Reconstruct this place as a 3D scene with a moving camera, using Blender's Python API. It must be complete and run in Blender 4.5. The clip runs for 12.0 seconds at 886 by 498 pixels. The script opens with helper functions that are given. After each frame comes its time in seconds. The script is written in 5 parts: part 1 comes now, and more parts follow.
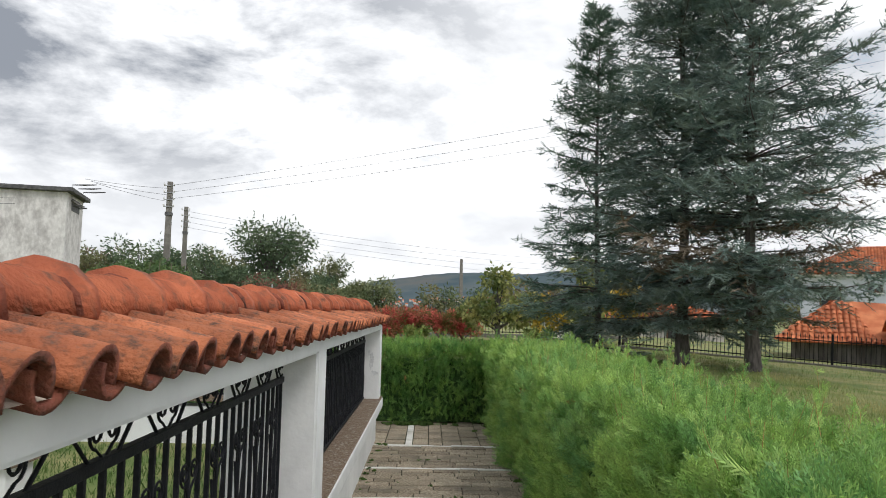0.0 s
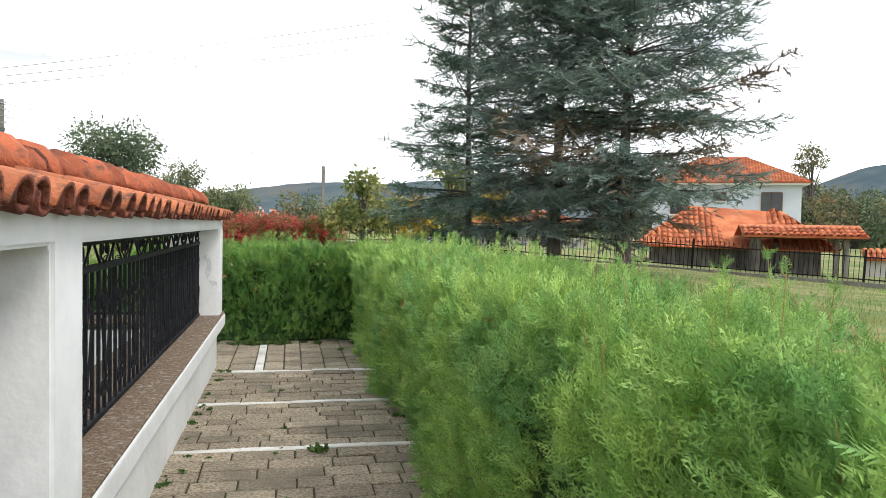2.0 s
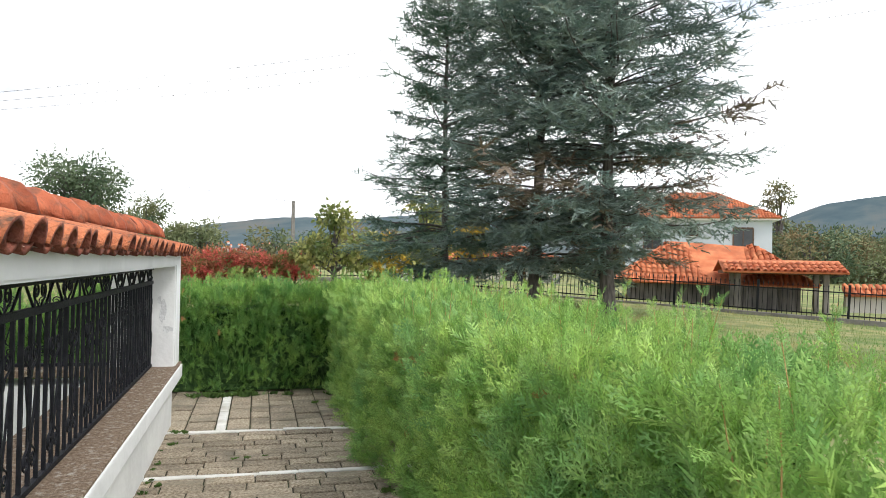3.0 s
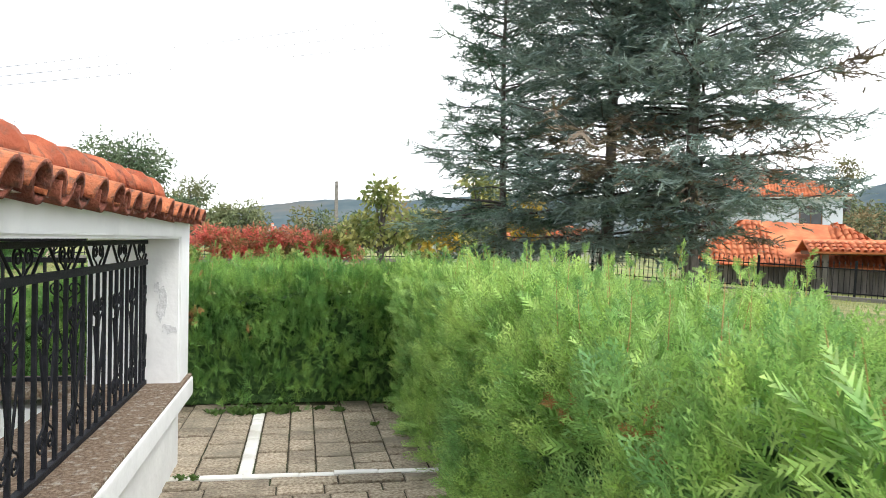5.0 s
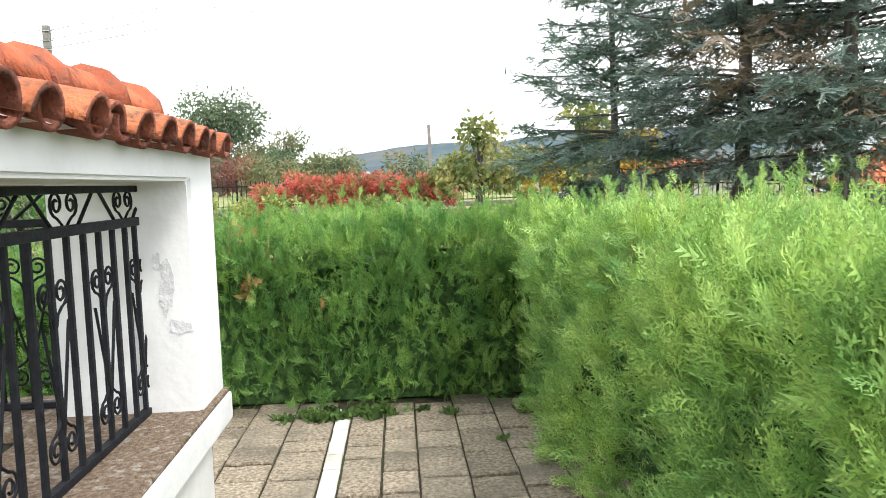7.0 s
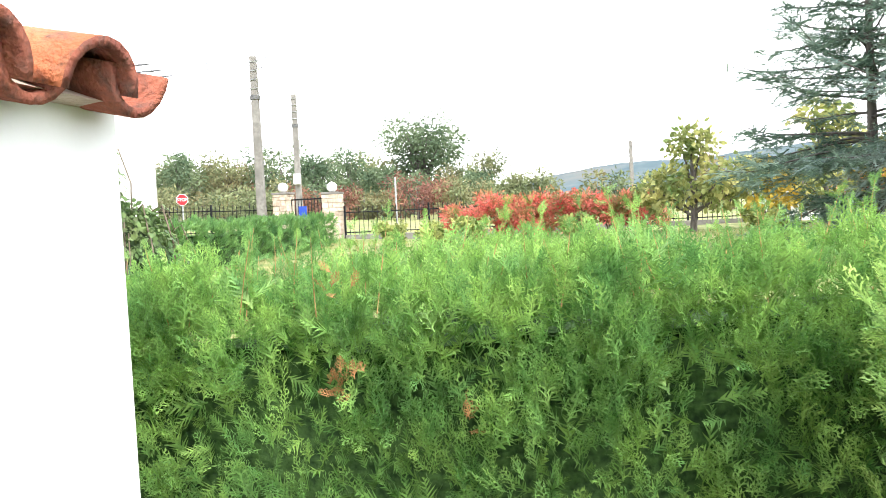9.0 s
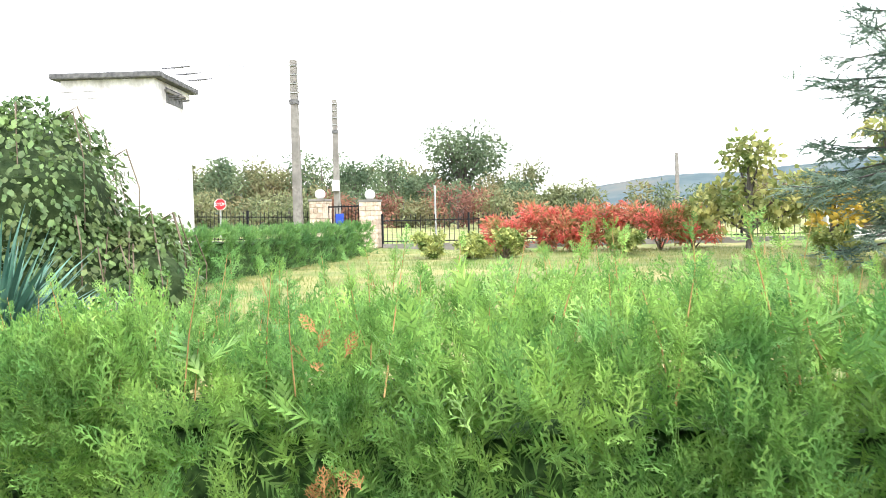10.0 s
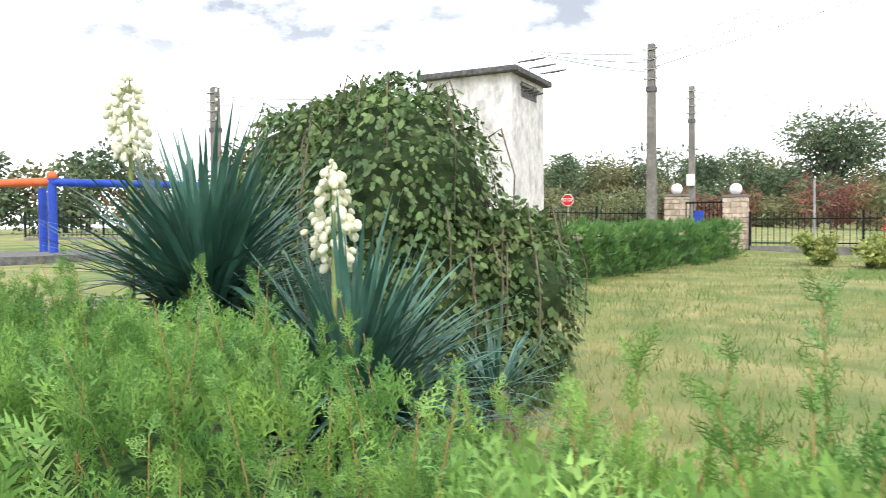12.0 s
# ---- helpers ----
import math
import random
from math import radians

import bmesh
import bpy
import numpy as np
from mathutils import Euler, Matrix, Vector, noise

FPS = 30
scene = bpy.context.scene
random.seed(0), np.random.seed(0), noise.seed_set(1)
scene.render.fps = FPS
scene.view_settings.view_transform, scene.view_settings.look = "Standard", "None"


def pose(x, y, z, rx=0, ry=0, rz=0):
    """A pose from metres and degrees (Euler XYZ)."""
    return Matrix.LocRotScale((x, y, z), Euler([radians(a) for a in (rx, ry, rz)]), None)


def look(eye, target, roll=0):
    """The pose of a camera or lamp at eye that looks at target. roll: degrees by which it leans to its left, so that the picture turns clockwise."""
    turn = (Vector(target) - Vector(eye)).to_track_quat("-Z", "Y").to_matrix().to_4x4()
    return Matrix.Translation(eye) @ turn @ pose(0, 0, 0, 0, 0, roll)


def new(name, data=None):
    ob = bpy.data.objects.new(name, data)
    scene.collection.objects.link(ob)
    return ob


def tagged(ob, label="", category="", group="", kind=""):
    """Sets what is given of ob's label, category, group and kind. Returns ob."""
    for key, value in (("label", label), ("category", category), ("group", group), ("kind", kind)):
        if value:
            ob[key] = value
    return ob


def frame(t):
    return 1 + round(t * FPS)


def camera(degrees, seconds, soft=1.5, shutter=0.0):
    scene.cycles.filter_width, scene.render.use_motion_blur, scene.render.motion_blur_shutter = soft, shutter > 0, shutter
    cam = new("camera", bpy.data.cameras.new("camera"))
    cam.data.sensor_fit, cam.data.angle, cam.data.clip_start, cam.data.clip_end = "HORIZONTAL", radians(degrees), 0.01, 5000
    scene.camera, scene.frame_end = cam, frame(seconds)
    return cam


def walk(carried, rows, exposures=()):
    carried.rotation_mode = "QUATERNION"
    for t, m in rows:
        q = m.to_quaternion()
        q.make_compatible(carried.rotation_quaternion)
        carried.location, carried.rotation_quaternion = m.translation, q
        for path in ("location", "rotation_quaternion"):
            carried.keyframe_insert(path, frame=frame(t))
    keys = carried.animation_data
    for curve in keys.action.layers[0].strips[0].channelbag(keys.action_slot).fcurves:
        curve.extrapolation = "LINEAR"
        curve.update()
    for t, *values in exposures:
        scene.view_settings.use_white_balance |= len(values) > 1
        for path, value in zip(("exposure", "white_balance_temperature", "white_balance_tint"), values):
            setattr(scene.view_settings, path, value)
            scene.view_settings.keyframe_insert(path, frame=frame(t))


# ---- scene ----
cam = camera(61.7, 12.0, soft=0.7, shutter=0.1)
PATH = [
    (0, (-0.519, 0.222, 1.6), (-0.485, 2.215, 1.767), 1.2),
    (0.5, (-0.537, 0.672, 1.534), (-0.354, 2.662, 1.603), -1.1),
    (1, (-0.485, 1.091, 1.518), (-0.275, 3.079, 1.542), 0.3),
    (1.5, (-0.483, 1.495, 1.476), (-0.131, 3.464, 1.439), 1.4),
    (2, (-0.443, 1.938, 1.444), (-0.039, 3.896, 1.376), 1.0),
    (2.5, (-0.421, 2.387, 1.442), (0.008, 4.339, 1.377), 2.5),
    (3, (-0.446, 2.823, 1.451), (0.035, 4.764, 1.479), 1.0),
    (3.2, (-0.46, 2.994, 1.444), (-0.005, 4.941, 1.497), -0.1),
    (4.8, (-0.421, 4.64, 1.381), (0.001, 6.595, 1.358), -0.3),
    (5, (-0.42, 4.845, 1.373), (-0.048, 6.81, 1.35), 1.0),
    (5.5, (-0.426, 5.28, 1.349), (-0.184, 7.264, 1.265), 0.8),
    (6, (-0.378, 5.726, 1.331), (-0.186, 7.712, 1.181), -0.6),
    (6.5, (-0.355, 6.15, 1.332), (-0.225, 8.138, 1.154), -0.6),
    (6.7, (-0.366, 6.325, 1.329), (-0.237, 8.312, 1.149), -1.4),
    (8.5, (-0.372, 8.187, 1.298), (-0.508, 10.179, 1.182), -3.1),
    (9, (-0.400, 8.595, 1.292), (-0.812, 10.55, 1.191), -2.7),
    (9.5, (-0.497, 9.033, 1.298), (-0.975, 10.972, 1.186), -1.8),
    (10, (-0.586, 9.44, 1.345), (-1.1, 11.371, 1.271), -1.5),
    (10.5, (-0.863, 9.923, 1.366), (-1.538, 11.806, 1.326), -0.1),
    (11, (-1.085, 10.21, 1.372), (-1.828, 12.067, 1.327), -0.9),
    (11.5, (-1.358, 10.462, 1.376), (-2.295, 12.228, 1.324), -1.2),
    (12, (-1.738, 10.628, 1.354), (-3.034, 12.149, 1.288), -0.6),
]

walk(cam, [(t, look(eye, target, roll)) for t, eye, target, roll in PATH],
     exposures=[(0.0, -0.72), (0.4, -0.28), (1.0, -0.1), (3.0, 0.0), (5.0, 0.3), (6.5, 0.45), (8.5, 1.2), (9.5, 1.25), (10.5, 0.75), (11.0, 0.35), (11.5, 0.34), (12.0, 0.3)])

# ---- sky and sun ----
world = bpy.data.worlds.new("overcast_sky")
scene.world = world
world.use_nodes = True
wn = world.node_tree
wn.nodes.clear()
SUN_EL, SUN_ROT = radians(48), radians(150)


def wnode(kind, **kw):
    n = wn.nodes.new(kind)
    for k, v in kw.items():
        n.inputs[k].default_value = v
    return n


sky = wn.nodes.new("ShaderNodeTexSky")
sky.sky_type, sky.sun_disc, sky.sun_elevation, sky.sun_rotation = "NISHITA", False, SUN_EL, SUN_ROT
blue = wn.nodes.new("ShaderNodeMix")
blue.data_type, blue.blend_type = "RGBA", "MULTIPLY"
blue.inputs[0].default_value = 1.0
blue.inputs[7].default_value = (0.16, 0.16, 0.16, 1)
wn.links.new(sky.outputs[0], blue.inputs[6])
co = wn.nodes.new("ShaderNodeTexCoord")
mp = wn.nodes.new("ShaderNodeMapping")
mp.inputs["Scale"].default_value = (1.9, 1.9, 4.2)
mp.inputs["Location"].default_value = (0.35, 0.1, 0.2)
wn.links.new(co.outputs["Generated"], mp.inputs[0])
cl1 = wnode("ShaderNodeTexNoise", Scale=2.3, Detail=10.0, Roughness=0.6, Distortion=0.15)
wn.links.new(mp.outputs[0], cl1.inputs["Vector"])
ramp1 = wn.nodes.new("ShaderNodeValToRGB")
ramp1.color_ramp.elements[0].position, ramp1.color_ramp.elements[1].position = 0.41, 0.64
ramp1.color_ramp.elements[0].color = (0.52, 0.57, 0.66, 1)
ramp1.color_ramp.elements[1].color = (2.3, 2.33, 2.38, 1)
wn.links.new(cl1.outputs["Fac"], ramp1.inputs[0])
# the cloud thins out into a white veil towards the north-east
axes = wn.nodes.new("ShaderNodeSeparateXYZ")
wn.links.new(co.outputs["Generated"], axes.inputs[0])
veil = wn.nodes.new("ShaderNodeMapRange")
veil.interpolation_type = "SMOOTHSTEP"
veil.inputs["From Min"].default_value, veil.inputs["From Max"].default_value = -0.30, 0.22
veil.inputs["To Min"].default_value, veil.inputs["To Max"].default_value = 0.0, 0.62
wn.links.new(axes.outputs[0], veil.inputs[0])
haze = wn.nodes.new("ShaderNodeMapRange")
haze.interpolation_type = "SMOOTHSTEP"
haze.inputs["From Min"].default_value, haze.inputs["From Max"].default_value = 0.10, 0.27
haze.inputs["To Min"].default_value, haze.inputs["To Max"].default_value = 0.66, 0.0
wn.links.new(axes.outputs[2], haze.inputs[0])
most = wn.nodes.new("ShaderNodeMath")
most.operation = "MAXIMUM"
wn.links.new(veil.outputs[0], most.inputs[0])
wn.links.new(haze.outputs[0], most.inputs[1])
thin = wn.nodes.new("ShaderNodeMix")
thin.data_type = "RGBA"
wn.links.new(most.outputs[0], thin.inputs[0])
wn.links.new(ramp1.outputs[0], thin.inputs[6])
thin.inputs[7].default_value = (1.9, 1.93, 1.98, 1)
cl2 = wnode("ShaderNodeTexNoise", Scale=1.1, Detail=5.0, Roughness=0.55)
wn.links.new(mp.outputs[0], cl2.inputs["Vector"])
ramp2 = wn.nodes.new("ShaderNodeValToRGB")
ramp2.color_ramp.elements[0].position, ramp2.color_ramp.elements[1].position = 0.20, 0.34
wn.links.new(cl2.outputs["Fac"], ramp2.inputs[0])
mixs = wn.nodes.new("ShaderNodeMix")
mixs.data_type = "RGBA"
wn.links.new(ramp2.outputs[0], mixs.inputs[0])
wn.links.new(blue.outputs[2], mixs.inputs[6])
wn.links.new(thin.outputs[2], mixs.inputs[7])
bg = wnode("ShaderNodeBackground", Strength=1.0)
wn.links.new(mixs.outputs[2], bg.inputs[0])
wo = wn.nodes.new("ShaderNodeOutputWorld")
wn.links.new(bg.outputs[0], wo.inputs[0])

sun_data = bpy.data.lights.new("sun", "SUN")
sun_data.energy, sun_data.angle, sun_data.color = 1.9, radians(14), (1.0, 0.96, 0.9)
sun = new("sun", sun_data)
sun.matrix_world = look((12, -14, 20), (0, 0, 0))


# ---- materials ----
def mat(name, c1, c2, scale=6.0, rough=0.85, bump=0.3, bscale=40.0, metal=0.0, spec=0.3, c3=None, s3=1.2, trans=0.0, obj_rand=0.0, island=0.0, lo=0.35, hi=0.65, stretch=(1, 1, 1), lo3=0.48, hi3=0.68):
    """Procedural surface: two colours by fine noise, a third by coarse stains, bump, and chance per object or piece."""
    m = bpy.data.materials.new(name)
    m.use_nodes = True
    nt = m.node_tree
    b = nt.nodes["Principled BSDF"]
    b.inputs["Roughness"].default_value = rough
    b.inputs["Metallic"].default_value = metal
    b.inputs["Specular IOR Level"].default_value = spec
    tc = nt.nodes.new("ShaderNodeTexCoord")
    mapn = nt.nodes.new("ShaderNodeMapping")
    mapn.inputs["Scale"].default_value = stretch
    geo = nt.nodes.new("ShaderNodeNewGeometry")
    nt.links.new(geo.outputs["Position"], mapn.inputs[0])
    n1 = nt.nodes.new("ShaderNodeTexNoise")
    n1.inputs["Scale"].default_value, n1.inputs["Detail"].default_value = scale, 6.0
    nt.links.new(mapn.outputs[0], n1.inputs["Vector"])
    r1 = nt.nodes.new("ShaderNodeValToRGB")
    r1.color_ramp.elements[0].position, r1.color_ramp.elements[1].position = lo, hi
    r1.color_ramp.elements[0].color, r1.color_ramp.elements[1].color = (*c1, 1), (*c2, 1)
    nt.links.new(n1.outputs["Fac"], r1.inputs[0])
    out = r1.outputs[0]
    if c3:
        n2 = nt.nodes.new("ShaderNodeTexNoise")
        n2.inputs["Scale"].default_value, n2.inputs["Detail"].default_value, n2.inputs["Roughness"].default_value = s3, 8.0, 0.65
        nt.links.new(mapn.outputs[0], n2.inputs["Vector"])
        r2 = nt.nodes.new("ShaderNodeValToRGB")
        r2.color_ramp.elements[0].position, r2.color_ramp.elements[1].position = lo3, hi3
        nt.links.new(n2.outputs["Fac"], r2.inputs[0])
        mx = nt.nodes.new("ShaderNodeMix")
        mx.data_type = "RGBA"
        nt.links.new(r2.outputs[0], mx.inputs[0])
        nt.links.new(out, mx.inputs[6])
        mx.inputs[7].default_value = (*c3, 1)
        out = mx.outputs[2]
    if obj_rand or island:
        hsv = nt.nodes.new("ShaderNodeHueSaturation")
        mr = nt.nodes.new("ShaderNodeMapRange")
        if obj_rand:
            src = nt.nodes.new("ShaderNodeObjectInfo").outputs["Random"]
        else:
            src = geo.outputs["Random Per Island"]
        amp = obj_rand or island
        mr.inputs["To Min"].default_value, mr.inputs["To Max"].default_value = 1 - amp, 1 + amp
        nt.links.new(src, mr.inputs[0])
        nt.links.new(mr.outputs[0], hsv.inputs["Value"])
        nt.links.new(out, hsv.inputs["Color"])
        out = hsv.outputs[0]
    nt.links.new(out, b.inputs["Base Color"])
    if bump:
        nb = nt.nodes.new("ShaderNodeTexNoise")
        nb.inputs["Scale"].default_value, nb.inputs["Detail"].default_value = bscale, 5.0
        nt.links.new(mapn.outputs[0], nb.inputs["Vector"])
        bp = nt.nodes.new("ShaderNodeBump")
        bp.inputs["Strength"].default_value, bp.inputs["Distance"].default_value = bump, 0.02
        nt.links.new(nb.outputs["Fac"], bp.inputs["Height"])
        nt.links.new(bp.outputs[0], b.inputs["Normal"])
    if trans:
        tr = nt.nodes.new("ShaderNodeBsdfTranslucent")
        nt.links.new(out, tr.inputs["Color"])
        ms = nt.nodes.new("ShaderNodeMixShader")
        ms.inputs[0].default_value = trans
        nt.links.new(b.outputs[0], ms.inputs[1])
        nt.links.new(tr.outputs[0], ms.inputs[2])
        nt.links.new(ms.outputs[0], nt.nodes["Material Output"].inputs[0])
    return m


PLASTER = mat("white_plaster", (0.78, 0.79, 0.80), (0.84, 0.85, 0.86), 3.0, 0.85, 0.25, 18.0, c3=(0.70, 0.71, 0.72), s3=1.3)
FLAKE = mat("bare_plaster", (0.60, 0.61, 0.63), (0.72, 0.73, 0.75), 14.0, 0.9, 0.6, 40.0)
SILL = mat("worn_screed", (0.15, 0.10, 0.068), (0.33, 0.25, 0.18), 60.0, 0.95, 1.0, 110.0, c3=(0.46, 0.42, 0.36), s3=24.0, lo3=0.54, hi3=0.66)
TILE = mat("terracotta", (0.36, 0.115, 0.055), (0.60, 0.21, 0.10), 6.0, 0.88, 0.6, 90.0, c3=(0.15, 0.085, 0.06), s3=26.0, obj_rand=0.2, lo3=0.50, hi3=0.66)
TILE_R = mat("terracotta_ridge", (0.32, 0.085, 0.045), (0.54, 0.16, 0.08), 6.0, 0.85, 0.5, 70.0, c3=(0.20, 0.09, 0.06), s3=16.0, obj_rand=0.16, lo3=0.5, hi3=0.68)
# darker red-brown for tile ends, edges, inner faces and pans
TILE_IN = mat("terracotta_dark", (0.17, 0.055, 0.04), (0.33, 0.11, 0.07), 9.0, 0.9, 0.6, 80.0, c3=(0.10, 0.06, 0.05), s3=22.0, obj_rand=0.18, lo3=0.5, hi3=0.7)
MORTAR = mat("mortar", (0.35, 0.28, 0.22), (0.5, 0.42, 0.35), 20.0, 0.95, 0.5, 60.0)
IRON = mat("black_iron", (0.006, 0.007, 0.010), (0.016, 0.017, 0.022), 30.0, 0.6, 0.15, 120.0, metal=0.0, spec=0.2)
PAVER = mat("limestone_paver", (0.22, 0.17, 0.12), (0.50, 0.43, 0.33), 55.0, 0.92, 1.0, 80.0, c3=(0.22, 0.195, 0.15), s3=2.2, obj_rand=0.24)
MARBLE = mat("marble_strip", (0.66, 0.65, 0.62), (0.82, 0.81, 0.78), 12.0, 0.6, 0.2, 60.0, c3=(0.5, 0.48, 0.43), s3=3.0, obj_rand=0.06)
SOIL = mat("soil_joint", (0.035, 0.03, 0.02), (0.09, 0.075, 0.05), 25.0, 0.98, 0.6, 60.0, c3=(0.04, 0.06, 0.02), s3=2.0)
LAWN = mat("lawn_soil", (0.14, 0.18, 0.06), (0.32, 0.29, 0.13), 1.3, 0.95, 0.6, 30.0, c3=(0.10, 0.17, 0.04), s3=0.35)
BLADE = mat("grass_blades", (0.14, 0.24, 0.06), (0.43, 0.385, 0.17), 0.9, 0.7, 0.0, trans=0.3, c3=(0.12, 0.25, 0.05), s3=0.3, island=0.25)
WEED = mat("weed_leaves", (0.05, 0.10, 0.025), (0.12, 0.20, 0.05), 9.0, 0.7, 0.0, trans=0.3, island=0.2)
# same thuja twice: lit along the path, darkened for shade at the end
THUJA = mat("thuja_lit_green", (0.21, 0.39, 0.10), (0.47, 0.64, 0.18), 6.5, 0.5, 0.0, trans=0.28, c3=(0.18, 0.37, 0.13), s3=2.0, island=0.32)
THUJA_SHADED = mat("thuja_shaded_green", (0.115, 0.265, 0.068), (0.30, 0.48, 0.115), 6.5, 0.5, 0.0, trans=0.28, c3=(0.115, 0.265, 0.08), s3=2.0, island=0.32)
THUJA_IN = mat("thuja_inner_shade", (0.018, 0.045, 0.014), (0.07, 0.14, 0.04), 30.0, 0.95, 0.8, 30.0)
TWIG = mat("thuja_stem", (0.34, 0.20, 0.08), (0.48, 0.32, 0.14), 20.0, 0.85, 0.2)
HEDGE_FAR = mat("dark_hedge_green", (0.075, 0.18, 0.055), (0.18, 0.33, 0.09), 4.0, 0.55, 0.0, trans=0.25, c3=(0.07, 0.18, 0.06), s3=1.5, island=0.3)
DEAD = mat("dead_sprig", (0.26, 0.12, 0.05), (0.42, 0.22, 0.09), 20.0, 0.85, 0.0, trans=0.2, island=0.2)
BARK = mat("conifer_bark", (0.07, 0.062, 0.058), (0.17, 0.15, 0.14), 14.0, 0.95, 0.8, 25.0, stretch=(1, 1, 0.25))
NEEDLE = mat("blue_green_needles", (0.13, 0.20, 0.18), (0.36, 0.45, 0.42), 1.4, 0.65, 0.0, trans=0.3, c3=(0.20, 0.24, 0.19), s3=1.4, island=0.3)
NEEDLE_DRY = mat("browned_needles", (0.16, 0.13, 0.10), (0.30, 0.24, 0.18), 2.0, 0.8, 0.0, trans=0.1, island=0.25)
NEEDLE_G = mat("green_needles", (0.12, 0.20, 0.15), (0.28, 0.38, 0.30), 1.4, 0.65, 0.0, trans=0.3, c3=(0.05, 0.11, 0.08), s3=1.2, island=0.3)
CONCRETE = mat("old_concrete", (0.17, 0.162, 0.15), (0.27, 0.255, 0.24), 8.0, 0.9, 0.4, 40.0, c3=(0.14, 0.132, 0.125), s3=2.0)
DARK = mat("dark_slab", (0.07, 0.07, 0.075), (0.16, 0.16, 0.165), 8.0, 0.9, 0.5, 30.0)
OLDPLASTER = mat("flaking_plaster", (0.62, 0.60, 0.60), (0.80, 0.78, 0.78), 9.0, 0.9, 0.6, 14.0, c3=(0.40, 0.38, 0.38), s3=2.0, stretch=(1, 1, 0.6))
STONE = mat("gate_stone", (0.42, 0.33, 0.26), (0.62, 0.52, 0.43), 7.0, 0.9, 0.6, 20.0, obj_rand=0.2)
GLOBE = mat("white_globe", (0.85, 0.85, 0.84), (0.9, 0.9, 0.9), 3.0, 0.35, 0.0)
RED = mat("red_sign", (0.55, 0.02, 0.03), (0.6, 0.03, 0.04), 4.0, 0.4, 0.0)
WHITE = mat("white_paint", (0.78, 0.78, 0.78), (0.84, 0.84, 0.84), 4.0, 0.5, 0.0)
BLUE = mat("blue_paint", (0.02, 0.06, 0.40), (0.03, 0.08, 0.48), 5.0, 0.4, 0.1)
ORANGE = mat("orange_paint", (0.62, 0.12, 0.04), (0.7, 0.16, 0.06), 5.0, 0.4, 0.1)
YUCCA = mat("yucca_leaf", (0.04, 0.115, 0.09), (0.10, 0.22, 0.165), 5.0, 0.45, 0.05, 60.0, spec=0.5, island=0.3)
YUCCA_DRY = mat("yucca_dry_leaf", (0.16, 0.11, 0.07), (0.36, 0.29, 0.2), 10.0, 0.9, 0.2, island=0.3)
PETAL = mat("cream_petals", (0.78, 0.78, 0.55), (0.86, 0.86, 0.70), 20.0, 0.6, 0.0, trans=0.2, island=0.06)
STALK = mat("flower_stalk", (0.25, 0.32, 0.10), (0.36, 0.38, 0.16), 20.0, 0.7, 0.1)
VINE = mat("vine_leaf", (0.05, 0.11, 0.04), (0.15, 0.235, 0.075), 3.0, 0.55, 0.0, spec=0.4, trans=0.22, c3=(0.13, 0.16, 0.055), s3=2.6, island=0.35)
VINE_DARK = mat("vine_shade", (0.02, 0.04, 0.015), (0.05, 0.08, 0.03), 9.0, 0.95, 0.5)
VSTEM = mat("vine_stem", (0.10, 0.08, 0.055), (0.20, 0.16, 0.12), 15.0, 0.9, 0.3)
SUMAC = mat("sumac_red", (0.56, 0.09, 0.085), (0.86, 0.24, 0.20), 1.6, 0.6, 0.0, trans=0.4, c3=(0.20, 0.21, 0.07), s3=1.8, island=0.3, lo3=0.42, hi3=0.60)
YLEAF = mat("yellow_leaf", (0.20, 0.26, 0.09), (0.55, 0.52, 0.20), 1.6, 0.6, 0.0, trans=0.4, c3=(0.12, 0.19, 0.06), s3=1.2, island=0.3)
GOLD = mat("golden_leaf", (0.45, 0.32, 0.05), (0.70, 0.52, 0.10), 1.6, 0.6, 0.0, trans=0.35, c3=(0.28, 0.28, 0.06), s3=1.0, island=0.3)
SHRUB = mat("variegated_leaf", (0.10, 0.17, 0.04), (0.48, 0.50, 0.17), 3.0, 0.6, 0.0, trans=0.25, island=0.3)
WOOD_G = mat("far_wood_green", (0.10, 0.14, 0.07), (0.24, 0.26, 0.13), 0.3, 0.8, 0.0, trans=0.2, c3=(0.26, 0.17, 0.09), s3=0.09, island=0.3)
WOOD_D = mat("far_wood_dark", (0.07, 0.115, 0.065), (0.17, 0.22, 0.12), 0.3, 0.8, 0.0, trans=0.2, island=0.3)
WOOD_R = mat("far_wood_rust", (0.16, 0.07, 0.06), (0.28, 0.14, 0.09), 0.4, 0.8, 0.0, trans=0.2, island=0.3)
# haze of distance is mixed into this blue-green
HAZY_HILL = mat("hill", (0.045, 0.078, 0.095), (0.085, 0.12, 0.13), 0.012, 0.95, 0.0, c3=(0.11, 0.115, 0.11), s3=0.006)
ROOF_FAR = mat("roof_tiles", (0.50, 0.14, 0.06), (0.66, 0.24, 0.11), 2.0, 0.85, 0.2, 20.0, c3=(0.38, 0.12, 0.06), s3=0.8, island=0.2)
HOUSEW = mat("house_render", (0.55, 0.60, 0.68), (0.62, 0.66, 0.73), 0.6, 0.9, 0.1)
HOUSEG = mat("house_grey", (0.5, 0.48, 0.45), (0.6, 0.58, 0.55), 0.6, 0.9, 0.1)
GLASS = mat("dark_window", (0.03, 0.035, 0.04), (0.06, 0.065, 0.07), 1.0, 0.15, 0.0, spec=0.6)
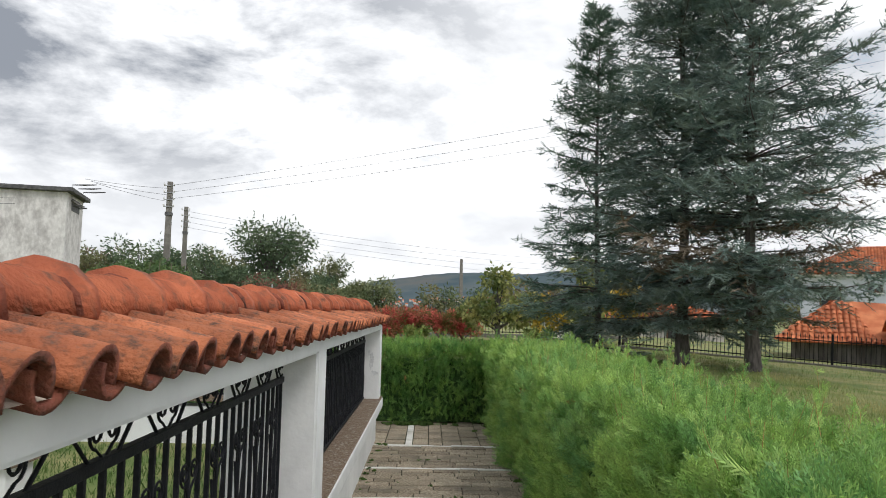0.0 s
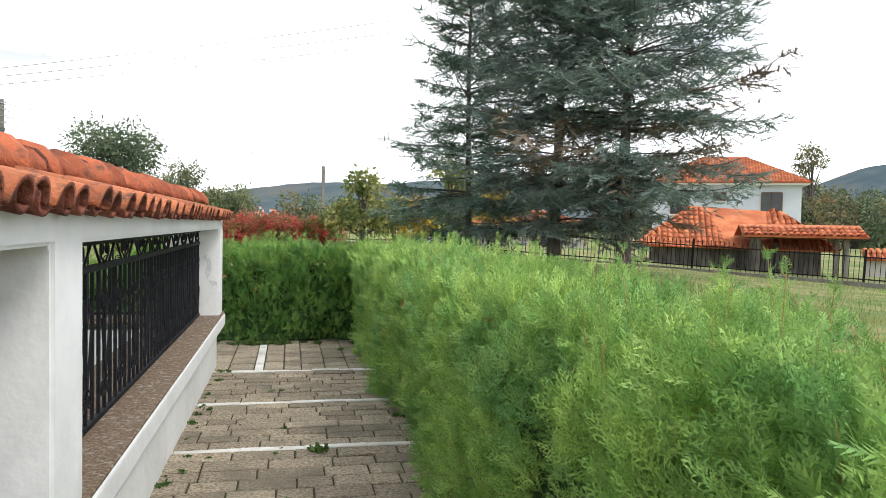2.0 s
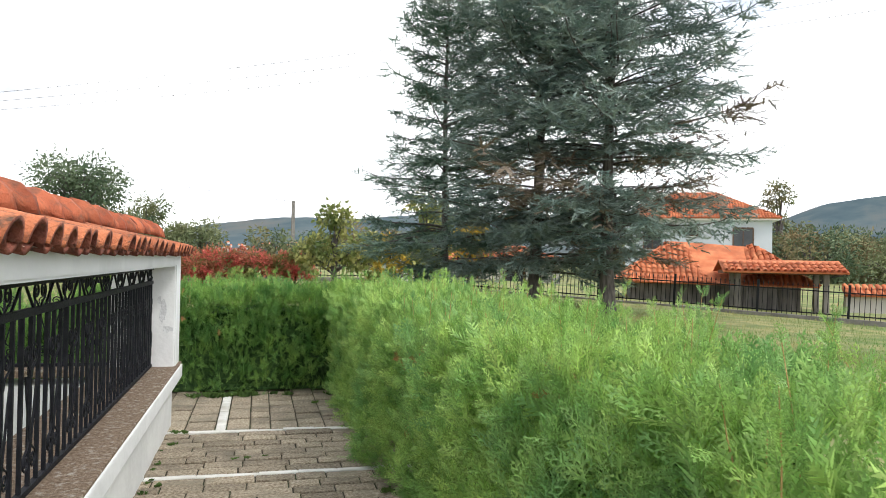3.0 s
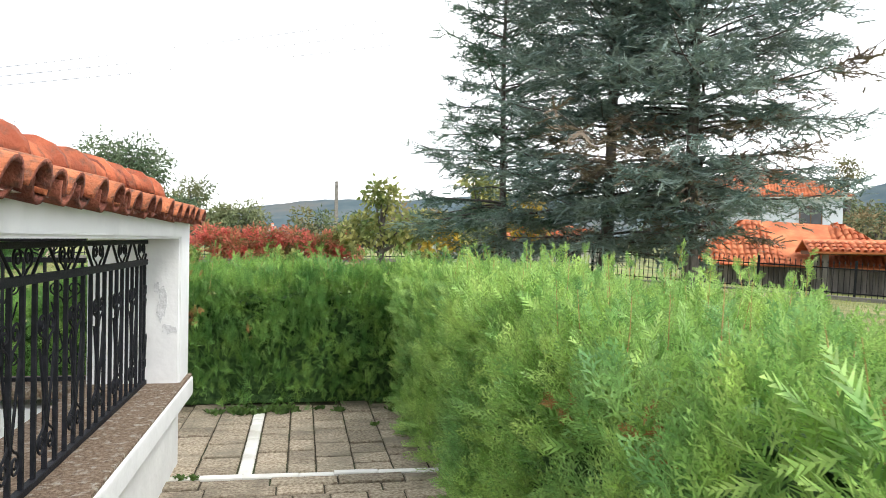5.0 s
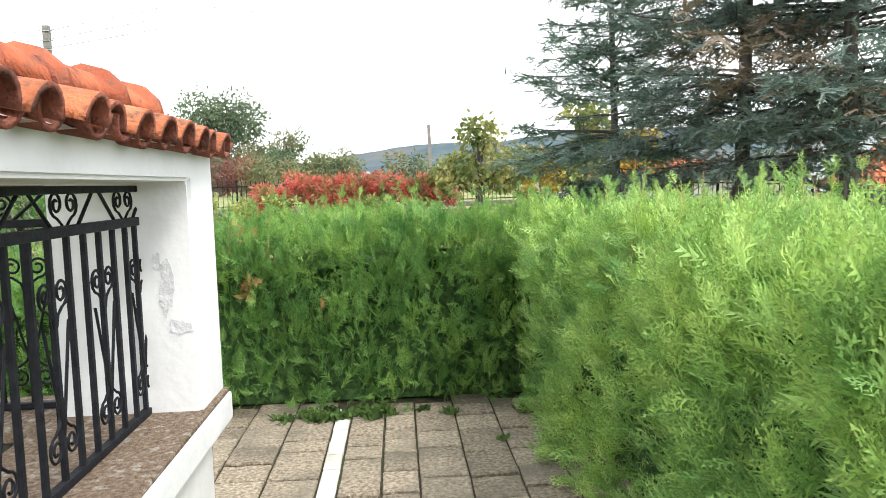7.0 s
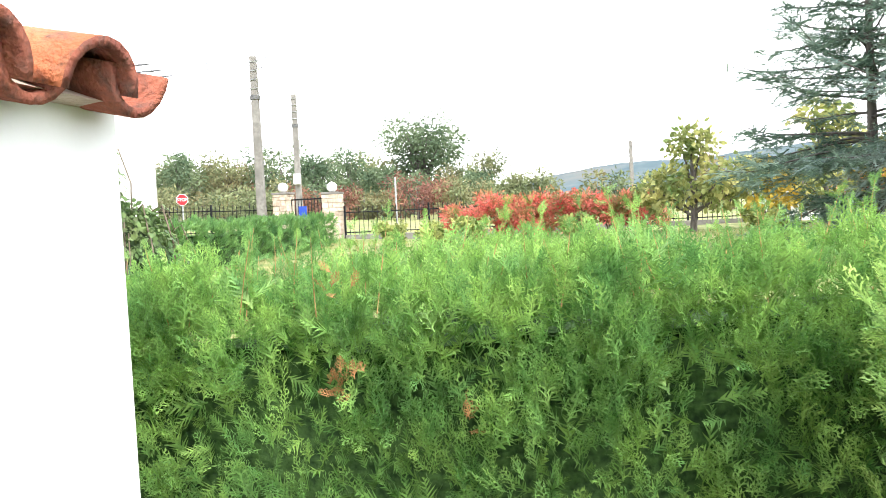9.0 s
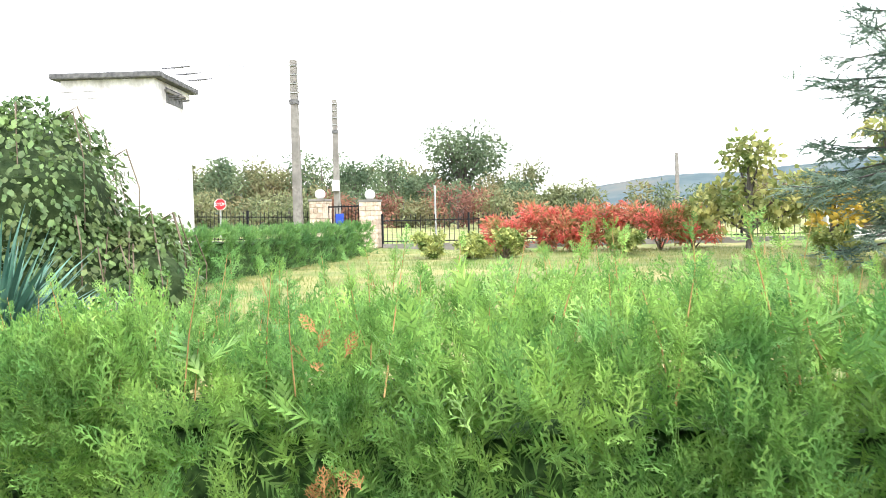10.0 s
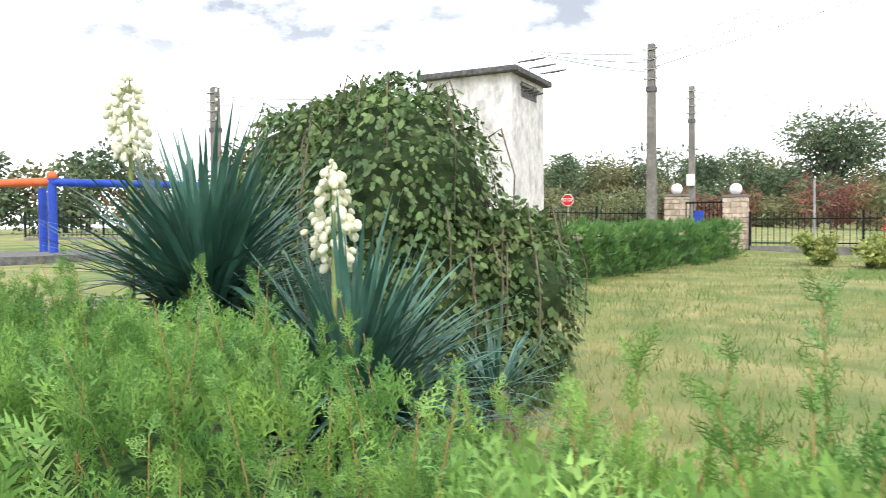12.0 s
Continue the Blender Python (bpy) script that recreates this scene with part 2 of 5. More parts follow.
BROWN = mat("brown_wood", (0.10, 0.055, 0.035), (0.17, 0.10, 0.06), 6.0, 0.75, 0.3, stretch=(1, 1, 0.2))
WEATHER = mat("grey_board", (0.14, 0.13, 0.12), (0.27, 0.25, 0.23), 6.0, 0.9, 0.3, stretch=(1, 1, 0.2), obj_rand=0.2)
WIRE = mat("cable", (0.10, 0.10, 0.11), (0.14, 0.14, 0.15), 5.0, 0.6, 0.0)
STEEL = mat("grey_steel", (0.35, 0.36, 0.37), (0.45, 0.46, 0.47), 5.0, 0.5, 0.1, metal=0.6)
ROADM = mat("asphalt", (0.10, 0.10, 0.10), (0.19, 0.19, 0.18), 8.0, 0.95, 0.4, 50.0)

rng = np.random.default_rng(7)


# ---- mesh helpers ----
def np_mesh(name, verts, faces, smooth=False):
    """A mesh from arrays: verts (n,3) and faces (m,k), all with k corners."""
    me = bpy.data.meshes.new(name)
    verts, faces = np.asarray(verts, np.float32), np.asarray(faces, np.int32)
    k = faces.shape[1]
    me.vertices.add(len(verts))
    me.vertices.foreach_set("co", verts.ravel())
    me.loops.add(faces.size)
    me.loops.foreach_set("vertex_index", faces.ravel())
    me.polygons.add(len(faces))
    me.polygons.foreach_set("loop_start", np.arange(0, faces.size, k, dtype=np.int32))
    if smooth:
        me.polygons.foreach_set("use_smooth", np.ones(len(faces), bool))
    me.update(calc_edges=True)
    return me


def mesh_ob(name, me, material, parent=None, label="", m=None):
    if material and not me.materials:
        me.materials.append(material)
    ob = new(name, me)
    if m is not None:
        ob.matrix_basis = m
    if parent:
        ob.parent = parent
    if label:
        ob["label"] = label
    return ob


def part(name, bm, material, parent, label=""):
    me = bpy.data.meshes.new(name)
    bm.to_mesh(me)
    bm.free()
    return mesh_ob(name, me, material, parent, label)


def empty(name, x, y, z, rz=0.0, **tags):
    ob = new(name)
    ob.matrix_basis = pose(x, y, z, 0, 0, rz)
    return tagged(ob, **tags)


def box(bm, x0, x1, y0, y1, z0, z1, bevel=0.0):
    r = bmesh.ops.create_cube(bm, size=1.0, matrix=Matrix.Translation(((x0 + x1) / 2, (y0 + y1) / 2, (z0 + z1) / 2)) @ Matrix.Diagonal((x1 - x0, y1 - y0, z1 - z0, 1)))
    if bevel:
        edges = list({e for v in r["verts"] for e in v.link_edges})
        bmesh.ops.bevel(bm, geom=edges, offset=bevel, segments=2, affect="EDGES", profile=0.6)
    return bm


def boxm(name, x0, x1, y0, y1, z0, z1, material, parent=None, bevel=0.0, label=""):
    return part(name, box(bmesh.new(), x0, x1, y0, y1, z0, z1, bevel), material, parent, label)


def tube(points, radii, sides=6):
    """Verts and quads of a tube along points."""
    P = np.asarray(points, float)
    R = np.broadcast_to(np.asarray(radii, float), (len(P),))
    T = np.gradient(P, axis=0)
    T /= np.linalg.norm(T, axis=1, keepdims=True) + 1e-9
    ref = np.where(np.abs(T[:, 2:3]) > 0.9, [[1.0, 0, 0]], [[0, 0, 1.0]])
    if abs(T[0, 2]) < 0.95 and np.ptp(P[:, 0]) < 1e-6:
        ref = np.tile([[1.0, 0, 0]], (len(P), 1))
    A = np.cross(T, ref)
    A /= np.linalg.norm(A, axis=1, keepdims=True) + 1e-9
    B = np.cross(T, A)
    a = np.linspace(0, 2 * np.pi, sides, endpoint=False)
    V = P[:, None] + R[:, None, None] * (A[:, None] * np.cos(a)[None, :, None] + B[:, None] * np.sin(a)[None, :, None])
    i, j = np.meshgrid(np.arange(len(P) - 1), np.arange(sides), indexing="ij")
    k = (j + 1) % sides
    F = np.stack([i * sides + j, i * sides + k, (i + 1) * sides + k, (i + 1) * sides + j], -1).reshape(-1, 4)
    return V.reshape(-1, 3), F


def join(pieces):
    V, F, n = [], [], 0
    for v, f in pieces:
        V.append(v)
        F.append(np.asarray(f) + n)
        n += len(v)
    return np.concatenate(V), np.concatenate(F)


def scatter(tv, tf, pos, axis, scale, roll=None, side=None):
    """Copies of a template (growing along z, flat in xz) at pos, its z along axis."""
    n = len(pos)
    axis = axis / (np.linalg.norm(axis, axis=1, keepdims=True) + 1e-9)
    h = rng.normal(size=(n, 3)) if side is None else side
    X = h - (h * axis).sum(1, keepdims=True) * axis
    X /= np.linalg.norm(X, axis=1, keepdims=True) + 1e-9
    Y = np.cross(axis, X)
    s = np.broadcast_to(np.asarray(scale, float), (n,))[:, None, None]
    V = pos[:, None] + s * (tv[None, :, 0:1] * X[:, None] + tv[None, :, 1:2] * Y[:, None] + tv[None, :, 2:3] * axis[:, None])
    F = tf[None] + (np.arange(n) * len(tv))[:, None, None]
    return V.reshape(-1, 3), F.reshape(-1, tf.shape[1])


def sliver(p, d, length, width, up=(0, 1, 0)):
    """One thin triangle from p along d, broadest at its foot."""
    p, d = np.array(p, float), np.array(d, float) / np.linalg.norm(d)
    w = np.cross(d, up)
    w *= width / 2 / (np.linalg.norm(w) + 1e-9)
    return np.array([p - w, p + w, p + d * length])


def frond(n=10, subs=3, seed=0):
    """A flat feathery thuja spray, one unit long: a stem, side branchlets and their scale-leaved tips."""
    r = np.random.default_rng(seed)
    q = [sliver((0, 0, 0), (0, 0, 1), 1.0, 0.035)]
    for i in range(n):
        f = (i + 0.5) / n
        l = 0.50 * (1 - 0.85 * f ** 1.3) * min(1, 0.45 + 2.4 * f) * r.uniform(0.75, 1.15)
        s = 1 if i % 2 else -1
        a = radians(r.uniform(32, 50))
        d = np.array([s * math.sin(a), r.uniform(-0.22, 0.22), math.cos(a)])
        o = np.array([0, 0, 0.04 + 0.86 * f])
        q.append(sliver(o, d, l, 0.042 if subs else 0.07))
        for k in range(subs):
            g = (k + 0.6) / (subs + 0.4)
            b = a + (0.75 if k % 2 else -0.75) * r.uniform(0.7, 1.2)
            e = np.array([s * math.sin(b), d[1] + r.uniform(-0.25, 0.25), math.cos(b)])
            q.append(sliver(o + d * l * g, e, 0.16 * (1.15 - 0.6 * f) * r.uniform(0.7, 1.2), 0.048))
    V = np.concatenate(q)
    return V, np.arange(len(V)).reshape(-1, 3)


def vnoise(P, scale, seed=0.0):
    off = Vector((seed * 13.1, seed * 7.7, seed * 3.3))
    return np.array([noise.noise(Vector(p) * scale + off) for p in P])


def ground_z(x, y):
    """The lawn rises gently away from the path and to the west."""
    x, y = np.asarray(x, float), np.asarray(y, float)
    return -0.03 + 0.018 * np.clip(y - 12, 0, 30) + 0.04 * np.clip(-x - 7, 0, 18) - 0.05 * np.clip(x - 9, 0, 12)


# ---- ground, hills ----
def build_ground():
    a = np.concatenate([np.linspace(-1500, -60, 25), np.linspace(-55, 60, 93), np.linspace(66, 1500, 25)])
    b = np.concatenate([np.linspace(-300, -12, 12), np.linspace(-10, 60, 71), np.linspace(66, 3000, 30)])
    X, Y = np.meshgrid(a, b, indexing="ij")
    Z = ground_z(X, Y)
    P = np.stack([X, Y, Z], -1).reshape(-1, 3)
    near = (np.abs(P[:, 0]) < 60) & (P[:, 1] > 12.5) & (P[:, 1] < 60)
    P[near, 2] += 0.05 * vnoise(P[near], 0.5)
    n, m = X.shape
    i, j = np.meshgrid(np.arange(n - 1), np.arange(m - 1), indexing="ij")
    F = np.stack([i * m + j, (i + 1) * m + j, (i + 1) * m + j + 1, i * m + j + 1], -1).reshape(-1, 4)
    tagged(mesh_ob("ground", np_mesh("ground", P, F, True), LAWN), "rough lawn of dry and green grass", "lawn", kind="structure")


def build_hill(name, az0, az1, dist, profile, label):
    """A wooded ridge: heights in degrees along its azimuths."""
    az = np.linspace(az0, az1, 120)
    el = np.interp(az, *zip(*profile))
    rows = []
    for k, f in enumerate(np.linspace(0, 1, 14)):
        d = dist * (0.72 + 0.28 * f)
        h = np.tan(np.radians(el)) * dist * (f ** 1.3)
        h = h + 0.0045 * dist * np.array([noise.noise(Vector((q * 0.22, k * 0.25, dist))) + 0.3 * noise.noise(Vector((q * 0.9, k * 0.6, dist))) for q in az]) * f
        rows.append(np.stack([np.sin(np.radians(az)) * d, np.cos(np.radians(az)) * d, h], -1))
    V = np.array(rows).reshape(-1, 3)
    i, j = np.meshgrid(np.arange(13), np.arange(119), indexing="ij")
    F = np.stack([i * 120 + j, i * 120 + j + 1, (i + 1) * 120 + j + 1, (i + 1) * 120 + j], -1).reshape(-1, 4)
    tagged(mesh_ob(name, np_mesh(name, V, F, True), HAZY_HILL), label, "hill", kind="structure")


build_ground()
build_hill("backdrop_hill", -14, 60, 1700, [(-14, 0.4), (-8, 1.1), (-5, 2.0), (0, 2.9), (4, 3.1), (8, 3.1), (14, 3.5), (24, 3.6), (34, 2.6), (38, 3.2), (41, 4.4), (45, 4.7), (52, 4.4), (60, 3.6)], "long wooded hill beyond the village in painted blue-green haze")
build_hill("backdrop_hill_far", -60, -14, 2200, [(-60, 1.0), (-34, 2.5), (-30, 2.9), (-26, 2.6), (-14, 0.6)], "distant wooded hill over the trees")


def village():
    """Pale houses with red roofs strung along the foot of the far hill."""
    r = np.random.default_rng(31)
    pcs, roofs = [], []
    cube = np.array([(x, y, z) for z in (0, 1) for x, y in ((-1, -1), (1, -1), (1, 1), (-1, 1))], float) * (0.5, 0.5, 1)
    cf = np.array([(0, 1, 5, 4), (1, 2, 6, 5), (2, 3, 7, 6), (3, 0, 4, 7), (4, 5, 6, 7)])
    roof = np.array([(-0.56, -0.56, 0), (0.56, -0.56, 0), (0.56, 0.56, 0), (-0.56, 0.56, 0), (-0.3, 0, 0.45), (0.3, 0, 0.45)])
    rf = np.array([(0, 1, 5, 4), (2, 3, 4, 5), (1, 2, 5, 5), (3, 0, 4, 4)])[:2]
    for k in range(150):
        az = r.uniform(-7, 13)
        f = r.uniform(0.12, 0.42)
        d = 1700 * (0.72 + 0.28 * f)
        h = math.tan(radians(2.3)) * 1700 * f ** 1.3 * (0.55 + 0.45 * min(1, (az + 9) / 10))
        o = np.array([math.sin(radians(az)) * d, math.cos(radians(az)) * d, h + 2])
        s = np.array([r.uniform(3.5, 6.5), r.uniform(3.5, 6), r.uniform(3.5, 5.5)])
        pcs.append((o + cube * s, cf))
        roofs.append((o + (0, 0, s[2]) + roof * s, rf))
    V, F = join(pcs)
    v = tagged(mesh_ob("backdrop_village", np_mesh("backdrop_village", V, F), HOUSEG), "pale houses of a village on the far hillside", "village", kind="stuff")
    V, F = join(roofs)
    tagged(mesh_ob("roofs", np_mesh("roofs", V, F), ROOF_FAR, v), kind="stuff")


village()

# ---- the fence wall with its tiled roof ----
WALL_X0, WALL_X1 = -1.60, -1.10
WALL_Y = (-0.64, -0.34, 4.22, 4.53, 9.28, 9.60)


def tile_mesh(rows, thick, material, up=True, seg=10):
    """A half-barrel tile along +x, its crest up; rows of (x, radius) from its low end."""
    a = np.linspace(0, np.pi, seg + 1)
    sgn = 1 if up else -1
    n, V, F = seg + 1, [], []
    for x, r in rows:
        for rr in (r, r - thick):
            V += [(x, rr * math.cos(t), sgn * rr * math.sin(t)) for t in a]
    m = 2 * n * (len(rows) - 1)
    for k in range(seg):
        for q in range(0, m, 2 * n):
            F += [(q + k, q + k + 1, q + 2 * n + k + 1, q + 2 * n + k), (q + n + k, q + 3 * n + k, q + 3 * n + k + 1, q + n + k + 1)]
        F += [(k, n + k, n + k + 1, k + 1), (m + k, m + k + 1, m + n + k + 1, m + n + k)]
    for q in range(0, m, 2 * n):
        F += [(q, q + 2 * n, q + 3 * n, q + n), (q + n - 1, q + 2 * n - 1, q + 4 * n - 1, q + 3 * n - 1)]
    me = np_mesh("tile", V, F, False)
    me.materials.append(material)
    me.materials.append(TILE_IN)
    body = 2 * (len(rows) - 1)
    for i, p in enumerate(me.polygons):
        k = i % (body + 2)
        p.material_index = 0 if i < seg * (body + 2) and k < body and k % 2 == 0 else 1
    return me


def plaster_box(name, x0, x1, y0, y1, z0, z1, parent, material=PLASTER, label="", bevel=0.012):
    return boxm(name, x0, x1, y0, y1, z0, z1, material, parent, bevel, label)


def sag(y):
    """The old beam and roof drop a little towards the far end."""
    return -0.001 * (y - 4.5)


def frame_wall(parent):
    """Pillars and beam as one plastered body round the two openings."""
    ys, zs = WALL_Y, (0.52, 1.362, 1.49)
    solid = {(i, j) for i in range(5) for j in range(2) if j == 1 or i in (0, 2, 4)}
    bm = bmesh.new()

    def quad(pts):
        bm.faces.new([bm.verts.new(p) for p in pts])

    for i, j in solid:
        y0, y1, z0, z1 = ys[i], ys[i + 1], zs[j], zs[j + 1]
        quad([(WALL_X1, y0, z0), (WALL_X1, y1, z0), (WALL_X1, y1, z1), (WALL_X1, y0, z1)])
        quad([(WALL_X0, y1, z0), (WALL_X0, y0, z0), (WALL_X0, y0, z1), (WALL_X0, y1, z1)])
        if (i - 1, j) not in solid:
            quad([(WALL_X0, y0, z0), (WALL_X1, y0, z0), (WALL_X1, y0, z1), (WALL_X0, y0, z1)])
        if (i + 1, j) not in solid:
            quad([(WALL_X1, y1, z0), (WALL_X0, y1, z0), (WALL_X0, y1, z1), (WALL_X1, y1, z1)])
        if (i, j - 1) not in solid:
            quad([(WALL_X0, y0, z0), (WALL_X0, y1, z0), (WALL_X1, y1, z0), (WALL_X1, y0, z0)])
        if (i, j + 1) not in solid:
            quad([(WALL_X0, y0, z1), (WALL_X1, y0, z1), (WALL_X1, y1, z1), (WALL_X0, y1, z1)])
    bmesh.ops.remove_doubles(bm, verts=bm.verts[:], dist=1e-4)
    sharp = [e for e in bm.edges if len(e.link_faces) == 2 and e.calc_face_angle(0) > 0.5]
    bmesh.ops.bevel(bm, geom=sharp, offset=0.012, segments=2, affect="EDGES")
    return part("pillars_and_beam", bm, PLASTER, parent)


def fence_wall():
    w = empty("wall_fence", -1.35, 4.4, 0, label="white plastered fence wall with two grilled openings", category="wall", kind="structure")
    inv = Matrix.Translation((1.35, -4.4, 0))
    made = [
        plaster_box("low_wall", -1.55, -1.145, WALL_Y[0], 9.55, -0.05, 0.41, w),
        plaster_box("ledge", -1.64, -1.07, WALL_Y[0], 9.61, 0.40, 0.512, w),
        frame_wall(w),
    ]
    fr = random.Random(5)
    for px, pz, pw, ph in ((-1.20, 0.98, 0.030, 0.10), (-1.16, 0.84, 0.045, 0.035), (-1.23, 1.08, 0.018, 0.03), (-1.30, 0.66, 0.02, 0.04)):
        bm = bmesh.new()
        ring = []
        for k in range(14):
            q = 2 * math.pi * k / 14
            g = fr.uniform(0.6, 1.15)
            ring.append(bm.verts.new((px + pw * g * math.cos(q), WALL_Y[4] - 0.0035, pz + ph * g * math.sin(q))))
        bm.faces.new(ring)
        ext = bmesh.ops.extrude_face_region(bm, geom=bm.faces[:])
        bmesh.ops.translate(bm, verts=[v for v in ext["geom"] if isinstance(v, bmesh.types.BMVert)], vec=(0, 0.006, 0))
        bmesh.ops.recalc_face_normals(bm, faces=bm.faces[:])
        made.append(part("plaster_flake", bm, FLAKE, w, "lifted flake of grey-white plaster"))
    for o in made:
        for v in o.data.vertices:
            if v.co.z > 1.2:
                v.co.z += sag(v.co.y)
        o.matrix_parent_inverse = inv
    s = plaster_box("window_sill", -1.625, -1.077, WALL_Y[0], 9.60, 0.513, 0.532, None, SILL, bevel=0.008)
    tagged(s, "brown worn screed sill running along the wall", "sill", kind="structure")
    r = plaster_box("wall_return", -9.0, -1.56, 9.26, 9.56, -0.05, 0.41, None)
    tagged(r, "low white return wall behind the grille", "wall", kind="structure")
    r = plaster_box("window_sill_return", -9.0, -1.63, 9.20, 9.60, 0.47, 0.53, None, SILL, bevel=0.008)
    tagged(r, "brown screed sill of the return wall", "sill", kind="structure")
    r = plaster_box("trim_return", -9.0, -1.605, 9.24, 9.58, 1.42, 1.60, None)
    tagged(r, "white beam over the return wall", "beam", kind="structure")
    for x in (-5.6, -9.0):
        r = plaster_box("column_return", x, x + 0.3, 9.25, 9.57, 0.53, 1.42, None)
        tagged(r, "white plastered pillar of the return wall", "pillar", kind="structure")
    r = plaster_box("wall_stub", -6.5, -3.3, 5.3, 5.65, -0.05, 0.50, None)
    tagged(r, "low white wall in the yard", "wall", kind="structure")
    r = plaster_box("trim_stub", -6.5, -3.25, 5.25, 5.7, 0.50, 0.56, None, SILL, bevel=0.008)
    tagged(r, "brown screed top of the yard wall", "sill", kind="structure")


def tiled_roof():
    roof = empty("tiled_roof", -1.35, 4.4, 1.49, label="terracotta barrel tile roof capping the fence wall", category="roof", kind="structure")
    V = np.array([(-1.56, -0.66, 1.495), (-0.94, -0.66, 1.495), (-1.25, -0.66, 1.615), (-1.56, 9.52, 1.495), (-0.94, 9.52, 1.495), (-1.25, 9.52, 1.615)]) - (1.25 * -1, 4.4, 1.52)
    me = bpy.data.meshes.new("mortar_bed")
    me.from_pydata([tuple(v) for v in V], [], [(0, 2, 1), (3, 4, 5), (0, 1, 4, 3), (1, 2, 5, 4), (2, 0, 3, 5)])
    mesh_ob("mortar_bed", me, MORTAR, roof)
    slope = 13.5
    covers = [tile_mesh(((0, w), (0.03, w - 0.001), (0.37, w - 0.014)), 0.013, TILE) for w in (0.068, 0.071, 0.066)]
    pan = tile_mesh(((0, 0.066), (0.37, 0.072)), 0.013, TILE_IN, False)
    ridges = [tile_mesh(((0, w + 0.014), (0.05, w + 0.012), (0.056, w - 0.014), (0.43, w - 0.030)), 0.024, TILE_R, seg=q) for w, q in ((0.118, 6), (0.114, 7), (0.121, 6))]
    pitch, r = 0.176, random.Random(4)
    n = int((9.58 + 0.66) / pitch)
    back = []
    for k in range(n):
        y = 9.435 - k * pitch
        jy, jz = r.uniform(-0.009, 0.009), r.uniform(-0.006, 0.006)
        m = Matrix.Translation((0.350 + r.uniform(-0.018, 0.018), y - 4.4 + jy, -0.020 + jz)) @ pose(0, 0, 0, 0, 0, 180 + r.uniform(-2.2, 2.2)) @ pose(0, 0, 0, r.uniform(-3, 3), -slope + r.uniform(-1.2, 1.2), 0)
        mesh_ob("tile", covers[r.randrange(3)], TILE, roof, m=m)
        m2 = Matrix.Translation((0.335 + r.uniform(-0.012, 0.012), y + pitch / 2 - 4.4, 0.018 + r.uniform(-0.004, 0.004))) @ pose(0, 0, 0, 0, 0, 180 + r.uniform(-1.5, 1.5)) @ pose(0, 0, 0, r.uniform(-3, 3), -slope, 0)
        mesh_ob("tile", pan, TILE, roof, m=m2)
        back.append((y, r.uniform(-1.5, 1.5)))
    bv = np.array([v.co for v in covers[0].vertices])
    bf = np.array([p.vertices for p in covers[0].polygons])
    bs = []
    for y, a in back:
        M = np.array(Matrix.Translation((-0.36, y - 4.4, -0.020)) @ pose(0, 0, 0, 0, -slope, a))
        bs.append((bv @ M[:3, :3].T + M[:3, 3], bf))
    V, F = join(bs)
    tagged(mesh_ob("back_tile", np_mesh("back_tile", V, F), TILE, roof), kind="stuff")
    y = 9.44
    while y > -0.6:
        m = Matrix.Translation((r.uniform(-0.014, 0.014), y - 4.4, 0.088 + 0.005 * (y - 4.4) + r.uniform(-0.007, 0.007))) @ pose(0, 0, 0, 0, -1.5 + r.uniform(-1.6, 1.6), -90 + r.uniform(-2.5, 2.5))
        mesh_ob("tile", ridges[r.randrange(3)], TILE_R, roof, m=m)
        y -= 0.36 + r.uniform(-0.012, 0.012)
    roof.matrix_basis = Matrix.Translation((-1.35, 4.4, 1.49 + sag(4.4))) @ pose(0, 0, 0, math.degrees(math.atan(-0.001)))


def spiral(turns, r0, r1, n=22, start=0.0, flip=1):
    t = np.linspace(0, 1, n)
    a = start + flip * t * turns * 2 * np.pi
    r = r0 + (r1 - r0) * t
    return np.stack([0 * t, r * np.cos(a), r * np.sin(a)], -1)


def scroll_mesh():
    """Two facing scrolls with a thin stem between."""
    out = []
    for s in (1, -1):
        p = spiral(1.6, 0.04, 0.010, 22, -np.pi / 2, s)
        if s == -1:
            p = spiral(1.6, 0.04, 0.010, 22, -np.pi / 2, -1)
        p[:, 1] += s * 0.046
        lead = np.array([(0, s * 0.008, -0.09), (0, s * 0.018, -0.06)])
        out.append(tube(np.concatenate([lead, p]), 0.0048, 4))
    V, F = join(out)
    return np_mesh("scroll", V, F)


